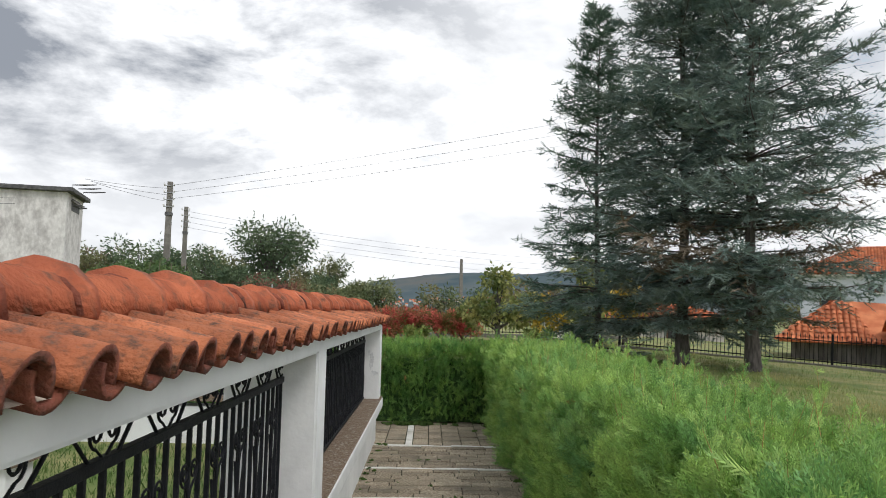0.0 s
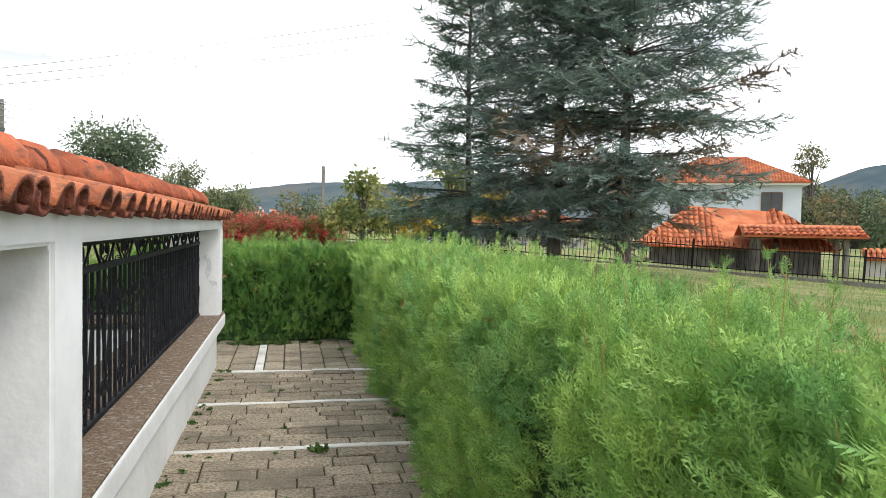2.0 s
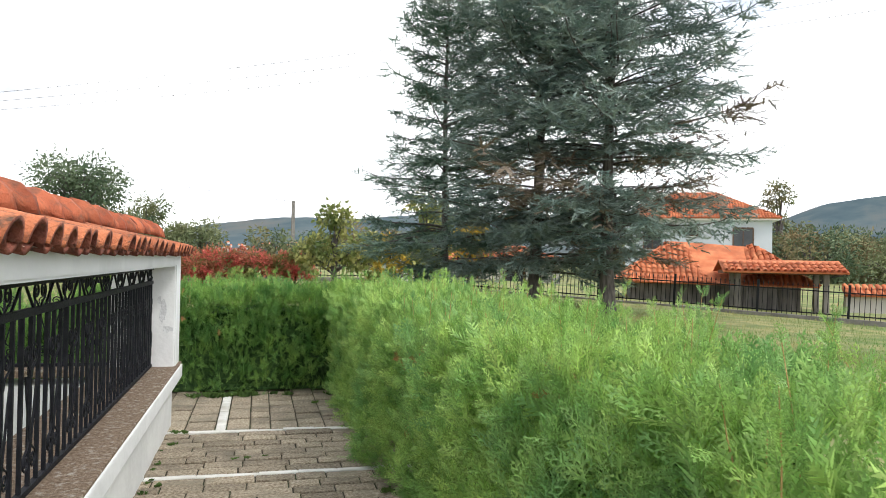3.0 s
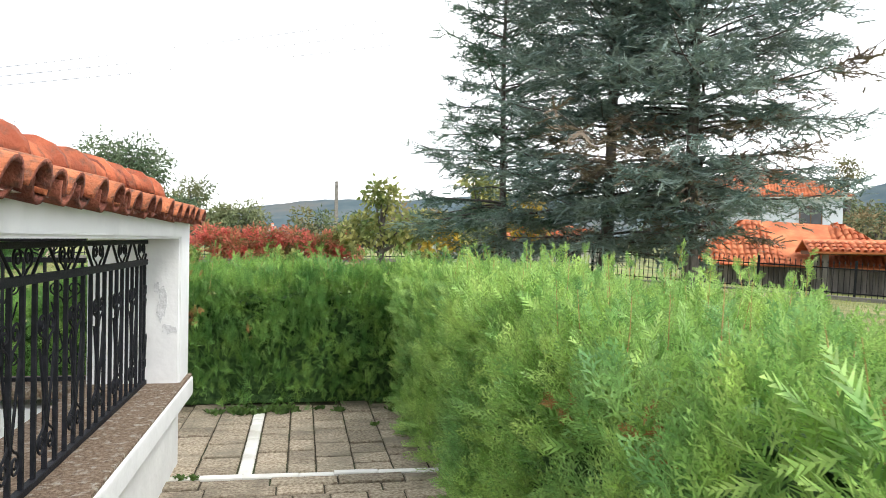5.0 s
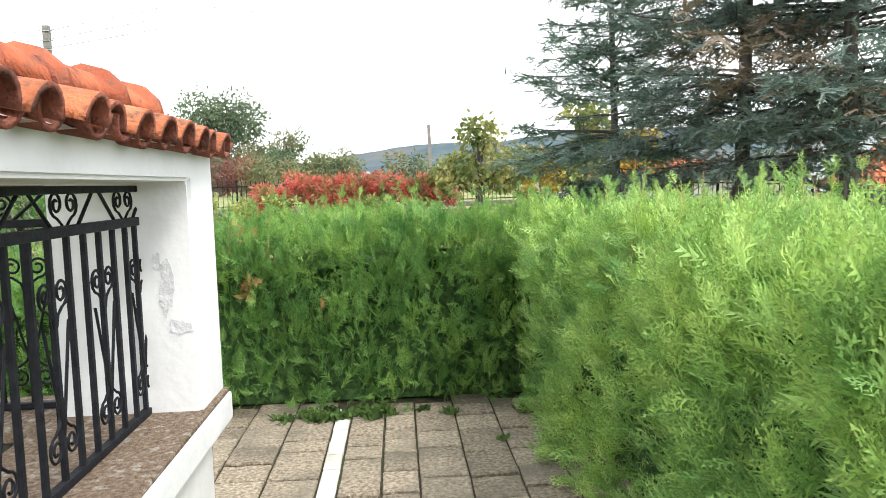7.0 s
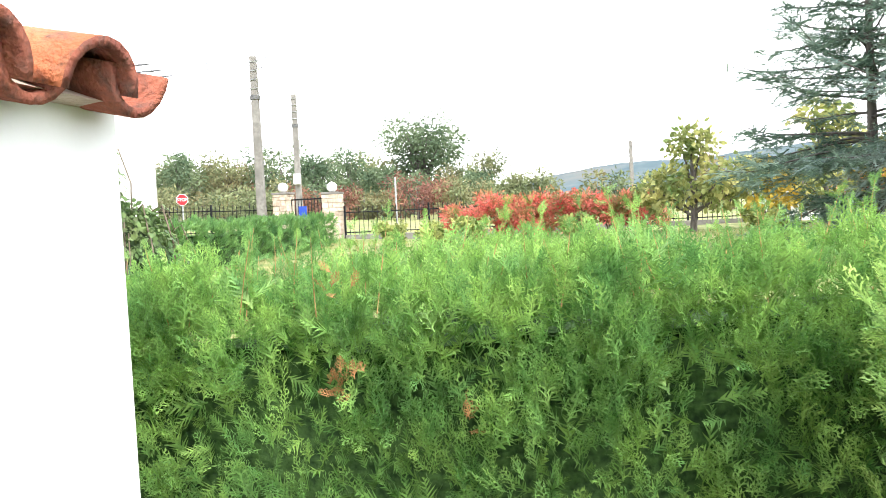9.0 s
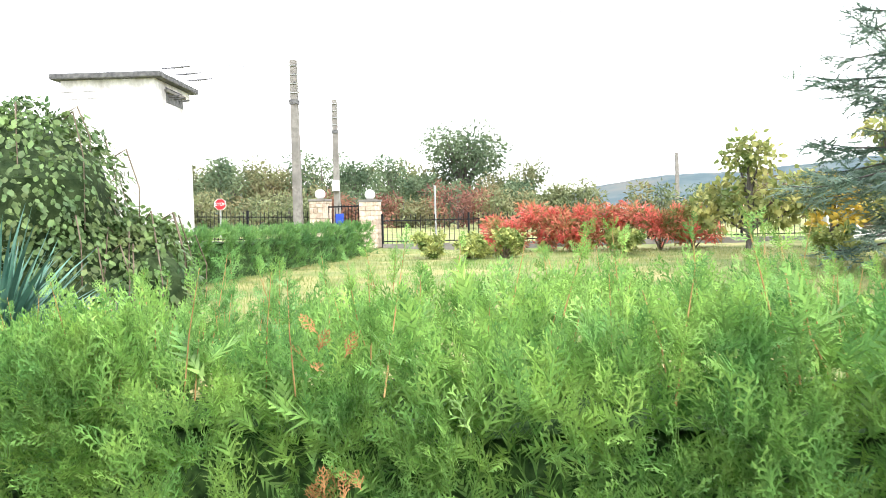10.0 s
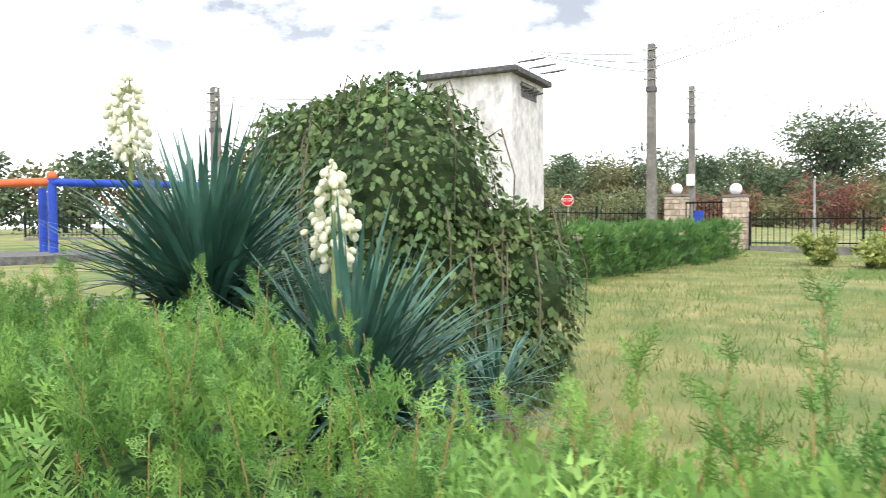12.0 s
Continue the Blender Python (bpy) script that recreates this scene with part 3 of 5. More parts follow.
def grille(x, y, rz, length, label):
    """Black iron grille: rails, square bars, scroll pairs, and a top band of scrolls and struts."""
    g = empty("iron_grille", x, y, 0.533, rz, label=label, category="grille", group="iron grilles")
    zt, zm = 0.815, 0.690
    for z, hgt in ((0.012, 0.024), (zm, 0.030), (zt - 0.012, 0.022)):
        boxm("rail", -0.014, 0.014, 0.0, length, z - hgt / 2, z + hgt / 2, IRON, g, 0.003)
    bar = bpy.data.meshes.new("bar")
    bm = box(bmesh.new(), -0.0075, 0.0075, -0.0075, 0.0075, 0.02, zm)
    bm.to_mesh(bar)
    bm.free()
    sc = scroll_mesh()
    strut_v, strut_f = tube([(0, 0, 0), (0, 0.075, 0.30)], 0.005, 4)
    strut = np_mesh("strut", strut_v, strut_f)
    diag_v, diag_f = tube([(0, 0, 0), (0, 0.125, zt - zm - 0.02)], 0.0065, 4)
    diag = np_mesh("strut", diag_v, diag_f)
    n = int(length / 0.108)
    step = length / n
    for k in range(n + 1):
        yy = min(max(k * step, 0.02), length - 0.02)
        mesh_ob("bar", bar, IRON, g, m=pose(0, yy, 0))
        if k % 3 == 1:
            mesh_ob("scroll", sc, IRON, g, m=pose(0.004, yy, 0.53))
            mesh_ob("scroll", sc, IRON, g, m=pose(0.004, yy, 0.12, 180))
            mesh_ob("strut", strut, IRON, g, m=pose(0.006, yy, 0.15))
            mesh_ob("strut", strut, IRON, g, m=pose(0.006, yy, 0.15, 0, 0, 180))
        if k % 4 == 2:
            mesh_ob("scroll", sc, IRON, g, m=pose(0.0, yy, 0.765, 0, 0, 0) @ Matrix.Diagonal((1, 1, 0.95, 1)))
            mesh_ob("strut", diag, IRON, g, m=pose(0, yy + 0.075, zm + 0.005))
            mesh_ob("strut", diag, IRON, g, m=pose(0, yy - 0.075, zm + 0.005, 0, 0, 180))
    return g


fence_wall()
tiled_roof()
grille(-1.29, 4.54, 0, 4.73, "black wrought iron grille with scrolls in the far opening")
grille(-1.29, -0.33, 0, 4.54, "black wrought iron grille with scrolls in the near opening")
grille(-1.64, 9.41, 90, 3.62, "black wrought iron grille on the return wall")
grille(-5.62, 9.41, 90, 3.1, "black wrought iron grille on the return wall")

# ---- hedges ----
FRONDS = [frond(10, 3, k) for k in range(4)]
PLAIN = [frond(13, 0, k) for k in range(4)]


def hedge_lump(P):
    """How far the hedge bulges out or falls back: broad swells and upright plumes."""
    S = np.asarray(P) * (1, 1, 0.5)
    return 0.11 * vnoise(S, 1.3, 1) + 0.06 * vnoise(S, 3.4, 2)


def hedge_points(x0, x1, y0, y1, h, dens, faces):
    """Points, outward normals on the named faces of a hedge with a rounded, lumpy outline."""
    P, N = [], []
    spec = {"top": (x1 - x0, y1 - y0, (0, 0, 1)), "w": (y1 - y0, h, (-1, 0, 0)), "e": (y1 - y0, h, (1, 0, 0)), "s": (x1 - x0, h, (0, -1, 0)), "n": (x1 - x0, h, (0, 1, 0))}
    for f in faces:
        a, b, nrm = spec[f]
        n = int(a * b * dens)
        u, v = rng.random(n), rng.random(n)
        if f == "top":
            p = np.stack([x0 + u * (x1 - x0), y0 + v * (y1 - y0), np.full(n, h)], -1)
        elif f in "we":
            p = np.stack([np.full(n, x0 if f == "w" else x1), y0 + u * (y1 - y0), v * h], -1)
        else:
            p = np.stack([x0 + u * (x1 - x0), np.full(n, y0 if f == "s" else y1), v * h], -1)
        P.append(p)
        N.append(np.tile(nrm, (n, 1)).astype(float))
    return np.concatenate(P), np.concatenate(N)


def lower(x, drop):
    """How far the hedge's top is cut down towards its west end, with a thin spot before the yuccas."""
    return 1 - drop * np.clip((-0.9 - x) / 1.3, 0, 1) - (0.22 if drop else 0.0) * np.exp(-((x + 2.65) / 0.36) ** 2)


def hedge(name, x0, x1, y0, y1, h, dens, faces, size, material, label, shoots=0, base=0.0, dead=0, round_r=0.16, drop=0.0, sprigs=(), far=False):
    hd = empty(name, (x0 + x1) / 2, (y0 + y1) / 2, base, label=label, category="hedge")
    c = np.array([(x0 + x1) / 2, (y0 + y1) / 2, base])
    # filler core, coloured dark for the shade deep between the sprays
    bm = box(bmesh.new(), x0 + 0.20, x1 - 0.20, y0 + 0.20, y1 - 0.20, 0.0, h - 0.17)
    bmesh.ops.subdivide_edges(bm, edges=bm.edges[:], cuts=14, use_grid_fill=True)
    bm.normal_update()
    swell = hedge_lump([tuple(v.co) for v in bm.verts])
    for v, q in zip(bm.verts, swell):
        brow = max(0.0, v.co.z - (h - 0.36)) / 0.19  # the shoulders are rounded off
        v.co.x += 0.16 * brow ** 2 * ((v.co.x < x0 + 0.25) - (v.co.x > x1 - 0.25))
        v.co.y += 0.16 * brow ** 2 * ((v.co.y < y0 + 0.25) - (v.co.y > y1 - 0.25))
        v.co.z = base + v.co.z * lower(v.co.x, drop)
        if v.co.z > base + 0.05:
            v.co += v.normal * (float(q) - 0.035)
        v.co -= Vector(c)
    part("shade_core", bm, THUJA_IN, hd)
    # plumes: rounded upright lobes of sprays with dark clefts between them
    C, CN = hedge_points(x0, x1, y0, y1, h, dens / 32.0, faces)
    for _ in range(3):  # push crowded plumes apart within their face
        gap = C[:, None] - C[None]
        dist = np.linalg.norm(gap, axis=2) + 1e-6
        push = np.where((dist < 0.17) & (dist > 1e-5), 0.17 - dist, 0.0) * 0.4
        push = push * ((CN @ CN.T) > 0.5)
        C = C + (gap / dist[..., None] * push[..., None]).sum(1) * (1 - np.abs(CN))
    rim = np.flatnonzero((np.abs(CN[:, 2]) < 0.5) & (C[:, 2] > 0.74 * h)).repeat(2)
    C, CN = np.concatenate([C, C[rim] - CN[rim] * rng.uniform(0, 0.10, (len(rim), 1)) + rng.normal(0, 0.05, (len(rim), 3))]), np.concatenate([CN, CN[rim]])
    R = rng.uniform(0.6, 1.15, len(C)) * 0.116 * (size / 0.114)
    proud = rng.uniform(-0.05, 0.06, len(C))
    rep = rng.integers(18, 34, len(C))
    P, N, R, proud = np.repeat(C, rep, 0), np.repeat(CN, rep, 0), np.repeat(R, rep), np.repeat(proud, rep)
    rho, phi = np.sqrt(rng.random(len(P))), rng.uniform(0, 2 * np.pi, len(P))
    flat = np.abs(N[:, 2]) > 0.5
    T1 = np.where(flat[:, None], (1.0, 0, 0), np.cross(N, (0, 0, 1.0)))
    T2 = np.cross(N, T1) * np.where(flat, 1.0, 1.7)[:, None]
    fan = T1 * np.cos(phi)[:, None] + T2 * np.sin(phi)[:, None]
    dome = (1 - rho ** 2) * np.where(flat, 0.12, 0.10) * (size / 0.122)
    P = P + fan * (R * rho)[:, None]
    P[:, 2] = np.clip(P[:, 2], 0.02, h + size * 0.35)
    P[:, 2] = base + P[:, 2] * lower(P[:, 0], drop)
    lump = hedge_lump(P) + dome + proud - np.where(flat, 0.10, 0.04)
    depth = rng.random(len(P)) ** 2 * 0.04
    edge = np.clip((P[:, 2] - (base + h - round_r)) / round_r, 0, 1)[:, None] * (np.abs(N[:, 2:3]) < 0.5)
    P = P + N * (lump - depth)[:, None] - N * edge ** 2 * 0.06
    low = np.clip(1 - (P[:, 2] - base) / 0.35, 0, 1)[:, None]
    P += N * low * 0.02 * (np.abs(N[:, 2:3]) < 0.5)
    axis = np.array([0, 0, 1.0]) * rng.uniform(0.7, 1.2, (len(P), 1)) + fan * (rho * 0.45)[:, None] + N * rng.uniform(0.2, 0.75, (len(P), 1)) * (~flat)[:, None] + rng.normal(size=P.shape) * 0.18
    axis = np.where((rng.random((len(P), 1)) < 0.10 + 0.35 * low), axis * (1, 1, 0.1) + N * 0.4, axis)
    # a deeper, looser layer behind the plumes
    Q, QN = hedge_points(x0, x1, y0, y1, h, dens * 0.42, faces)
    Q[:, 2] = base + Q[:, 2] * lower(Q[:, 0], drop)
    Q = Q + QN * (hedge_lump(Q) - rng.uniform(0.07, 0.12, len(Q)))[:, None]
    brim = np.flatnonzero((np.abs(QN[:, 2]) < 0.5) & (Q[:, 2] > base + 0.66 * h)).repeat(2)
    Q = np.concatenate([Q, Q[brim] - QN[brim] * rng.uniform(-0.04, 0.12, (len(brim), 1)) + rng.normal(0, 0.04, (len(brim), 3))])
    QN = np.concatenate([QN, QN[brim]])
    qa = (0, 0, 0.7) + QN * rng.uniform(0.2, 0.9, (len(Q), 1)) + rng.normal(size=Q.shape) * 0.5
    nq = len(Q)
    P, axis = np.concatenate([Q, P]), np.concatenate([qa, axis])
    which = rng.integers(0, 4, len(P))
    sz = size * rng.uniform(0.65, 1.35, len(P)) * np.where(np.arange(len(P)) < nq, 1.15, 1.0)
    deep = (np.arange(len(P)) < nq) | far
    pcs = [scatter(*kit[k], P[sel & (which == k)], axis[sel & (which == k)], sz[sel & (which == k)]) for k in range(4) for kit, sel in ((PLAIN, deep), (FRONDS, ~deep))]
    if shoots:
        S = np.stack([rng.uniform(x0, x1, shoots), rng.uniform(y0, y1, shoots), np.full(shoots, base + h - 0.08)], -1)
        S[:, 2] = base + (h - 0.08) * lower(S[:, 0], drop)
        lean = np.stack([rng.normal(0, 0.16, shoots), rng.normal(0, 0.16, shoots), np.ones(shoots)], -1)
        L = rng.uniform(0.10, 0.36, shoots) * (size / 0.11)
        st = []
        for p, d, l in zip(S, lean, L):
            st.append(tube([p, p + d * l * 0.5 + rng.normal(0, 0.006, 3), p + d * l], [0.0028, 0.002, 0.001], 3))
            m = int(7 + l * 30)
            t = rng.random(m) ** 0.8
            pp = p + d * (t * l)[:, None]
            ax = d * 1.1 + rng.normal(size=(m, 3)) * 0.55
            pcs.append(scatter(*FRONDS[rng.integers(0, 4)], pp, ax, size * 0.8 * (1.0 - 0.45 * t)))
        V, F = join(st)
        tagged(mesh_ob("stemwork", np_mesh("stemwork", V - c, F), TWIG, hd, "thin orange-brown stems"), kind="stuff")
    V, F = join(pcs)
    tagged(mesh_ob("foliage", np_mesh("foliage", V - c, F), material, hd), kind="stuff")
    if dead or sprigs:
        D, DN = hedge_points(x0, x1, y0, y1, h, 3, faces)
        D = np.concatenate([D[rng.permutation(len(D))[:dead]]] + [np.array(q)[None] + rng.normal(0, 0.015, (3, 3)) for q in sprigs])
        pc = []
        for p in D:
            m = rng.integers(3, 7)
            q = p + rng.normal(0, 0.03, (m, 3)) + (0, 0, base)
            pc.append(scatter(*FRONDS[0], q, rng.normal(size=(m, 3)) * 0.5 + (0, 0, 0.6), size * 0.6))
        V, F = join(pc)
        tagged(mesh_ob("withered_growth", np_mesh("withered_growth", V - c, F), DEAD, hd, "withered orange-brown sprigs"), kind="stuff")


hedge("thuja_hedge", 0.42, 1.55, 0.6, 10.9, 1.07, 740, ("top", "w"), 0.114, THUJA, "bright green thuja hedge along the paved path", shoots=260, dead=4, sprigs=[(0.37, 7.0, 0.86), (0.38, 6.38, 0.9)])
hedge("thuja_hedge", -6.5, 1.6, 10.95, 12.0, 1.05, 760, ("top", "s"), 0.112, THUJA_SHADED, "dense green thuja hedge closing the end of the path", shoots=340, dead=4, drop=0.07, sprigs=[(-1.25, 10.92, 0.74)])
hedge("thuja_hedge", -9.9, -8.6, 16.5, 31.2, 0.98, 130, ("top", "e", "s", "n"), 0.17, HEDGE_FAR, "clipped dark green hedge beside the lawn", shoots=0, base=0.24, far=True)


# ---- conifers ----
def needle_twig(n=9, seed=0):
    """A slim twig one unit long set round with short needles."""
    r = np.random.default_rng(seed)
    q = [sliver((0, 0, 0), (0, 0, 1), 1.0, 0.10)]
    for i in range(n):
        a = 2.4 * i
        d = np.array([math.cos(a), 0.55 * math.sin(a), r.uniform(0.9, 1.5)])
        q.append(sliver((0, 0, 0.04 + 0.82 * i / n), d, r.uniform(0.20, 0.30), 0.085))
    V = np.concatenate(q)
    return V, np.arange(len(V)).reshape(-1, 3)


TWIGS = [needle_twig(9, k) for k in range(3)]


def conifer(x, y, h, reach, z_low, trunk_r, material, seed, label, whorls=34, droop=0.18, tw=0.36, taper=0.62, lift=0.0, hang=0.35, dead=0.0):
    """Whorls of limbs that dip and turn up at the tip, each with flat side sprays of needled twigs."""
    r = np.random.default_rng(seed)
    base = float(ground_z(x, y))
    t = empty("conifer_tree", x, y, base, label=label, category="tree", group="conifers on the lawn")
    zz = np.linspace(-0.1, h, 14)
    bend = np.stack([0.05 * np.sin(zz * 0.5 + seed), 0.05 * np.cos(zz * 0.4), zz], -1)
    V, F = tube(bend, trunk_r * (1 - (zz / h).clip(0) ** 0.8 * 0.94).clip(0.03) * (1 + 0.35 * np.exp(-zz.clip(0) * 3)), 10)
    mesh_ob("trunk", np_mesh("trunk", V, F, True), BARK, t)
    limbs, pos, ax, sc, side, brown = [], [], [], [], [], []
    up = np.array([0, 0, 1.0])
    for k in range(whorls):
        f = (k + r.uniform(-0.6, 0.6)) / whorls
        z = z_low + (h - z_low) * max(f, 0) ** 0.95
        hf = (z - z_low) / (h - z_low)
        L0 = reach * max(1 - hf, 0.0) ** taper * (0.8 + 0.2 * min(1, hf * 8))
        turn = r.uniform(0, 2 * np.pi)
        count = r.integers(4, 8)
        for b in range(count):
            a = turn + 2 * np.pi * b / count + r.normal(0, 0.3)
            zb = z + r.normal(0, 0.12)
            L = L0 * r.choice([r.uniform(0.5, 0.8), r.uniform(0.8, 1.15)]) + 0.12
            s = np.linspace(0, 1, 8)
            rise = L * ((0.12 + lift + 0.5 * hf) * s - (0.26 + droop) * (1 - 0.85 * hf) * s ** 2 * r.uniform(0.6, 1.3) + 0.26 * s ** 4)
            wob = 0.05 * L * np.sin(s * 3 + r.uniform(0, 6))
            out = np.array([math.cos(a), math.sin(a), 0])
            lat = np.array([-math.sin(a), math.cos(a), 0])
            C = np.array([0, 0, zb]) + out * (L * s)[:, None] + lat * wob[:, None] + up * rise[:, None]
            limbs.append(tube(C, 0.008 + 0.030 * L / reach * (1 - s), 4))
            dry = r.random() < 1.5 * dead and hf < 0.22
            # side sprays: laterals off the limb, twigs off each lateral
            for q in range(int(8 + L * 5.0)):
                u = r.uniform(0.10, 1.0) ** 0.8
                o = np.array([np.interp(u, s, C[:, i]) for i in range(3)])
                sg = 1 if q % 2 else -1
                ll = (0.38 * L * (1.12 - u) + 0.18) * r.uniform(0.6, 1.1)
                d = out * r.uniform(0.5, 0.9) + lat * sg * r.uniform(0.5, 1.0)
                d /= np.linalg.norm(d)
                m = int(4 + ll * 6.5)
                v = (np.arange(m) + r.random(m)) / m
                p = o + d * (ll * v)[:, None] - up * (hang * r.uniform(0.1, 2.2) * ll * v ** 1.6)[:, None]
                w = np.where(np.arange(m) % 2, 1, -1)[:, None] * np.cross(d, up) * r.uniform(0.3, 0.9, (m, 1))
                pos.append(p)
                ax.append(d * r.uniform(0.5, 1.0, (m, 1)) + w + up * (r.uniform(-0.5, 0.3, (m, 1)) + 0.45 * hf) + r.normal(0, 0.22, (m, 3)))
                sc.append(tw * r.uniform(0.6, 1.2, m) * (0.7 + 0.3 * L / reach))
                side.append(np.cross(up, d)[None] + r.normal(0, 0.3, (m, 3)))
                brown.append(np.full(m, dry))
    V, F = join(limbs)
    tagged(mesh_ob("branchwork", np_mesh("branchwork", V, F), BARK, t), kind="stuff")
    pos, ax, sc, side, brown = map(np.concatenate, (pos, ax, sc, side, brown))
    wh = r.integers(0, 3, len(pos))
    for nm, mt, sel in (("crown", material, ~brown), ("withered_growth", NEEDLE_DRY, brown)):
        if sel.any():
            V, F = join([scatter(*TWIGS[k], pos[sel & (wh == k)], ax[sel & (wh == k)], sc[sel & (wh == k)], side=side[sel & (wh == k)]) for k in range(3)])
            tagged(mesh_ob(nm, np_mesh(nm, V, F), mt, t, "" if mt is material else "browned needles on old branches"), kind="stuff")


conifer(8.42, 20.6, 15.5, 4.4, 1.7, 0.19, NEEDLE, 3, "tall silvery blue-green conifer with drooping branches", whorls=40, tw=0.42, dead=0.12)
conifer(7.05, 22.2, 17.0, 3.5, 0.9, 0.18, NEEDLE, 5, "tall dark blue-green conifer crowding its neighbour", whorls=42, tw=0.42, dead=0.06)
conifer(5.27, 25.7, 12.4, 3.0, 0.5, 0.13, NEEDLE_G, 8, "slender green conifer with a bare straight trunk", whorls=38, tw=0.38, droop=0.22, taper=0.85, hang=0.4)

# ---- leafy growth ----
LEAF = (np.array([(0, 0, 0), (0.32, 0.05, 0.35), (0.22, 0.0, 0.75), (0, -0.05, 1.0), (-0.22, 0.0, 0.75), (-0.32, 0.05, 0.35)]), np.array([(0, 1, 2, 3), (0, 3, 4, 5)]))
DART = (np.array([(0, 0, 0), (0.16, 0.02, 0.5), (0, 0, 1.0), (-0.16, 0.02, 0.5)]), np.array([(0, 1, 2, 3)]))


def clump_points(centres, radii, n, r, shell=0.55):
    k = r.choice(len(centres), n, p=np.asarray(radii) ** 2 / np.sum(np.asarray(radii) ** 2))
    d = r.normal(size=(n, 3))
    d /= np.linalg.norm(d, axis=1, keepdims=True)
    rad = np.asarray(radii)[k] * (shell + (1 - shell) * r.random(n)) * (1 + 0.18 * r.normal(size=n))
    return np.asarray(centres)[k] + d * rad[:, None] * (1, 1, 0.85), d


def leafy_tree(x, y, h, spread, z_low, material, seed, name="leafy_tree", label="", leaves=2600, leaf=0.16, blobs=14, trunk=0.10, template=LEAF, bark=None, group="", top=1.0, lobes=None):
    r = np.random.default_rng(seed)
    base = float(ground_z(x, y)) if y < 45 else float(ground_z(x, 45))
    t = empty(name, x, y, base, label=label, category="tree", group=group)
    cs, rs, limbs = [], [], []
    for c in lobes or ():
        cs.append(np.array(c[:3]))
        rs.append(c[3])
        limbs.append(tube([(0, 0, max(0.4, c[2] * 0.5)), (c[0] * 0.5, c[1] * 0.5, c[2] * 0.8), c[:3]], [trunk * 0.6, trunk * 0.35, trunk * 0.1], 5))
    for b in range(0 if lobes else blobs):
        f = r.random()
        z = z_low + (h - z_low) * (0.1 + 0.85 * f)
        w = spread * (1 - top * 0.62 * f) * math.sqrt(r.random()) * 0.8
        a = r.uniform(0, 2 * np.pi)
        c = np.array([w * math.cos(a), w * math.sin(a), z])
        cs.append(c)
        rs.append(spread * r.uniform(0.22, 0.42))
        limbs.append(tube([(0, 0, max(0.3, z * 0.45)), (c[0] * 0.4, c[1] * 0.4, z * 0.75), tuple(c)], [trunk * 0.5, trunk * 0.3, trunk * 0.1], 5))
    V, F = tube([(0, 0, -0.1), (0.02 * h, 0, h * 0.4), (0, 0.01 * h, h * 0.85)], [trunk * 1.2, trunk * 0.9, trunk * 0.25], 8)
    mesh_ob("trunk", np_mesh("trunk", V, F, True), bark or BARK, t)
    V, F = join(limbs)
    tagged(mesh_ob("branchwork", np_mesh("branchwork", V, F), bark or BARK, t), kind="stuff")
    P, D = clump_points(cs, rs, leaves, r)
    V, F = scatter(*template, P, D * 0.6 + r.normal(size=P.shape) * 0.5 + (0, 0, -0.25), leaf * r.uniform(0.6, 1.3, len(P)))
    tagged(mesh_ob("crown", np_mesh("crown", V, F), material, t), kind="stuff")
    return t


def shrub(x, y, h, w, material, seed, label, name="shrub", leaves=1500, leaf=0.08, template=LEAF, group=""):
    r = np.random.default_rng(seed)
    base = float(ground_z(x, y))
    t = empty(name, x, y, base, label=label, category="shrub", group=group)
    cs = [(r.uniform(-w, w) * 0.6, r.uniform(-w, w) * 0.6, h * r.uniform(0.25, 0.78)) for _ in range(9)]
    rs = [h * r.uniform(0.2, 0.32) for _ in range(9)]
    V, F = join([tube([(0, 0, -0.05), (c[0] * 0.5, c[1] * 0.5, c[2] * 0.6), c], [0.03, 0.02, 0.008], 4) for c in cs])
    mesh_ob("stemwork", np_mesh("stemwork", V, F), VSTEM, t)
    P, D = clump_points(cs, rs, leaves, r, 0.4)
    P[:, 2] = np.abs(P[:, 2])
    V, F = scatter(*template, P, D * 0.7 + r.normal(size=P.shape) * 0.5, leaf * r.uniform(0.6, 1.3, len(P)))
    tagged(mesh_ob("foliage", np_mesh("foliage", V, F), material, t), kind="stuff")


leafy_tree(2.4, 32.0, 3.1, 1.75, 0.5, YLEAF, 11, "ornamental_tree", "small tree with large yellow-green autumn leaves", leaves=2400, leaf=0.19, trunk=0.09, lobes=[(0, 0, 2.85, 0.5), (0.35, 0, 2.6, 0.45), (-0.3, 0.1, 2.6, 0.45), (0.1, 0.1, 2.1, 0.34), (-1.2, 0, 1.3, 0.55), (-0.6, 0.2, 1.6, 0.55), (0.6, -0.2, 1.45, 0.55), (1.3, 0, 1.7, 0.6), (1.75, 0.2, 1.25, 0.5), (-0.2, 0, 1.2, 0.5), (0.9, 0.3, 1.0, 0.5), (-0.9, 0.1, 0.95, 0.5)])
leafy_tree(6.3, 33.0, 3.8, 1.3, 0.7, YLEAF, 12, "ornamental_tree", "small yellowing tree beside the conifers", leaves=1300, leaf=0.24, blobs=12)
leafy_tree(4.6, 32.2, 1.9, 0.9, 0.5, GOLD, 13, "ornamental_tree", "low golden-leaved tree on the lawn", leaves=900, leaf=0.18, blobs=9)
leafy_tree(7.6, 31.0, 2.6, 1.2, 0.6, GOLD, 14, "ornamental_tree", "golden tree under the conifers", leaves=900, leaf=0.2, blobs=9)
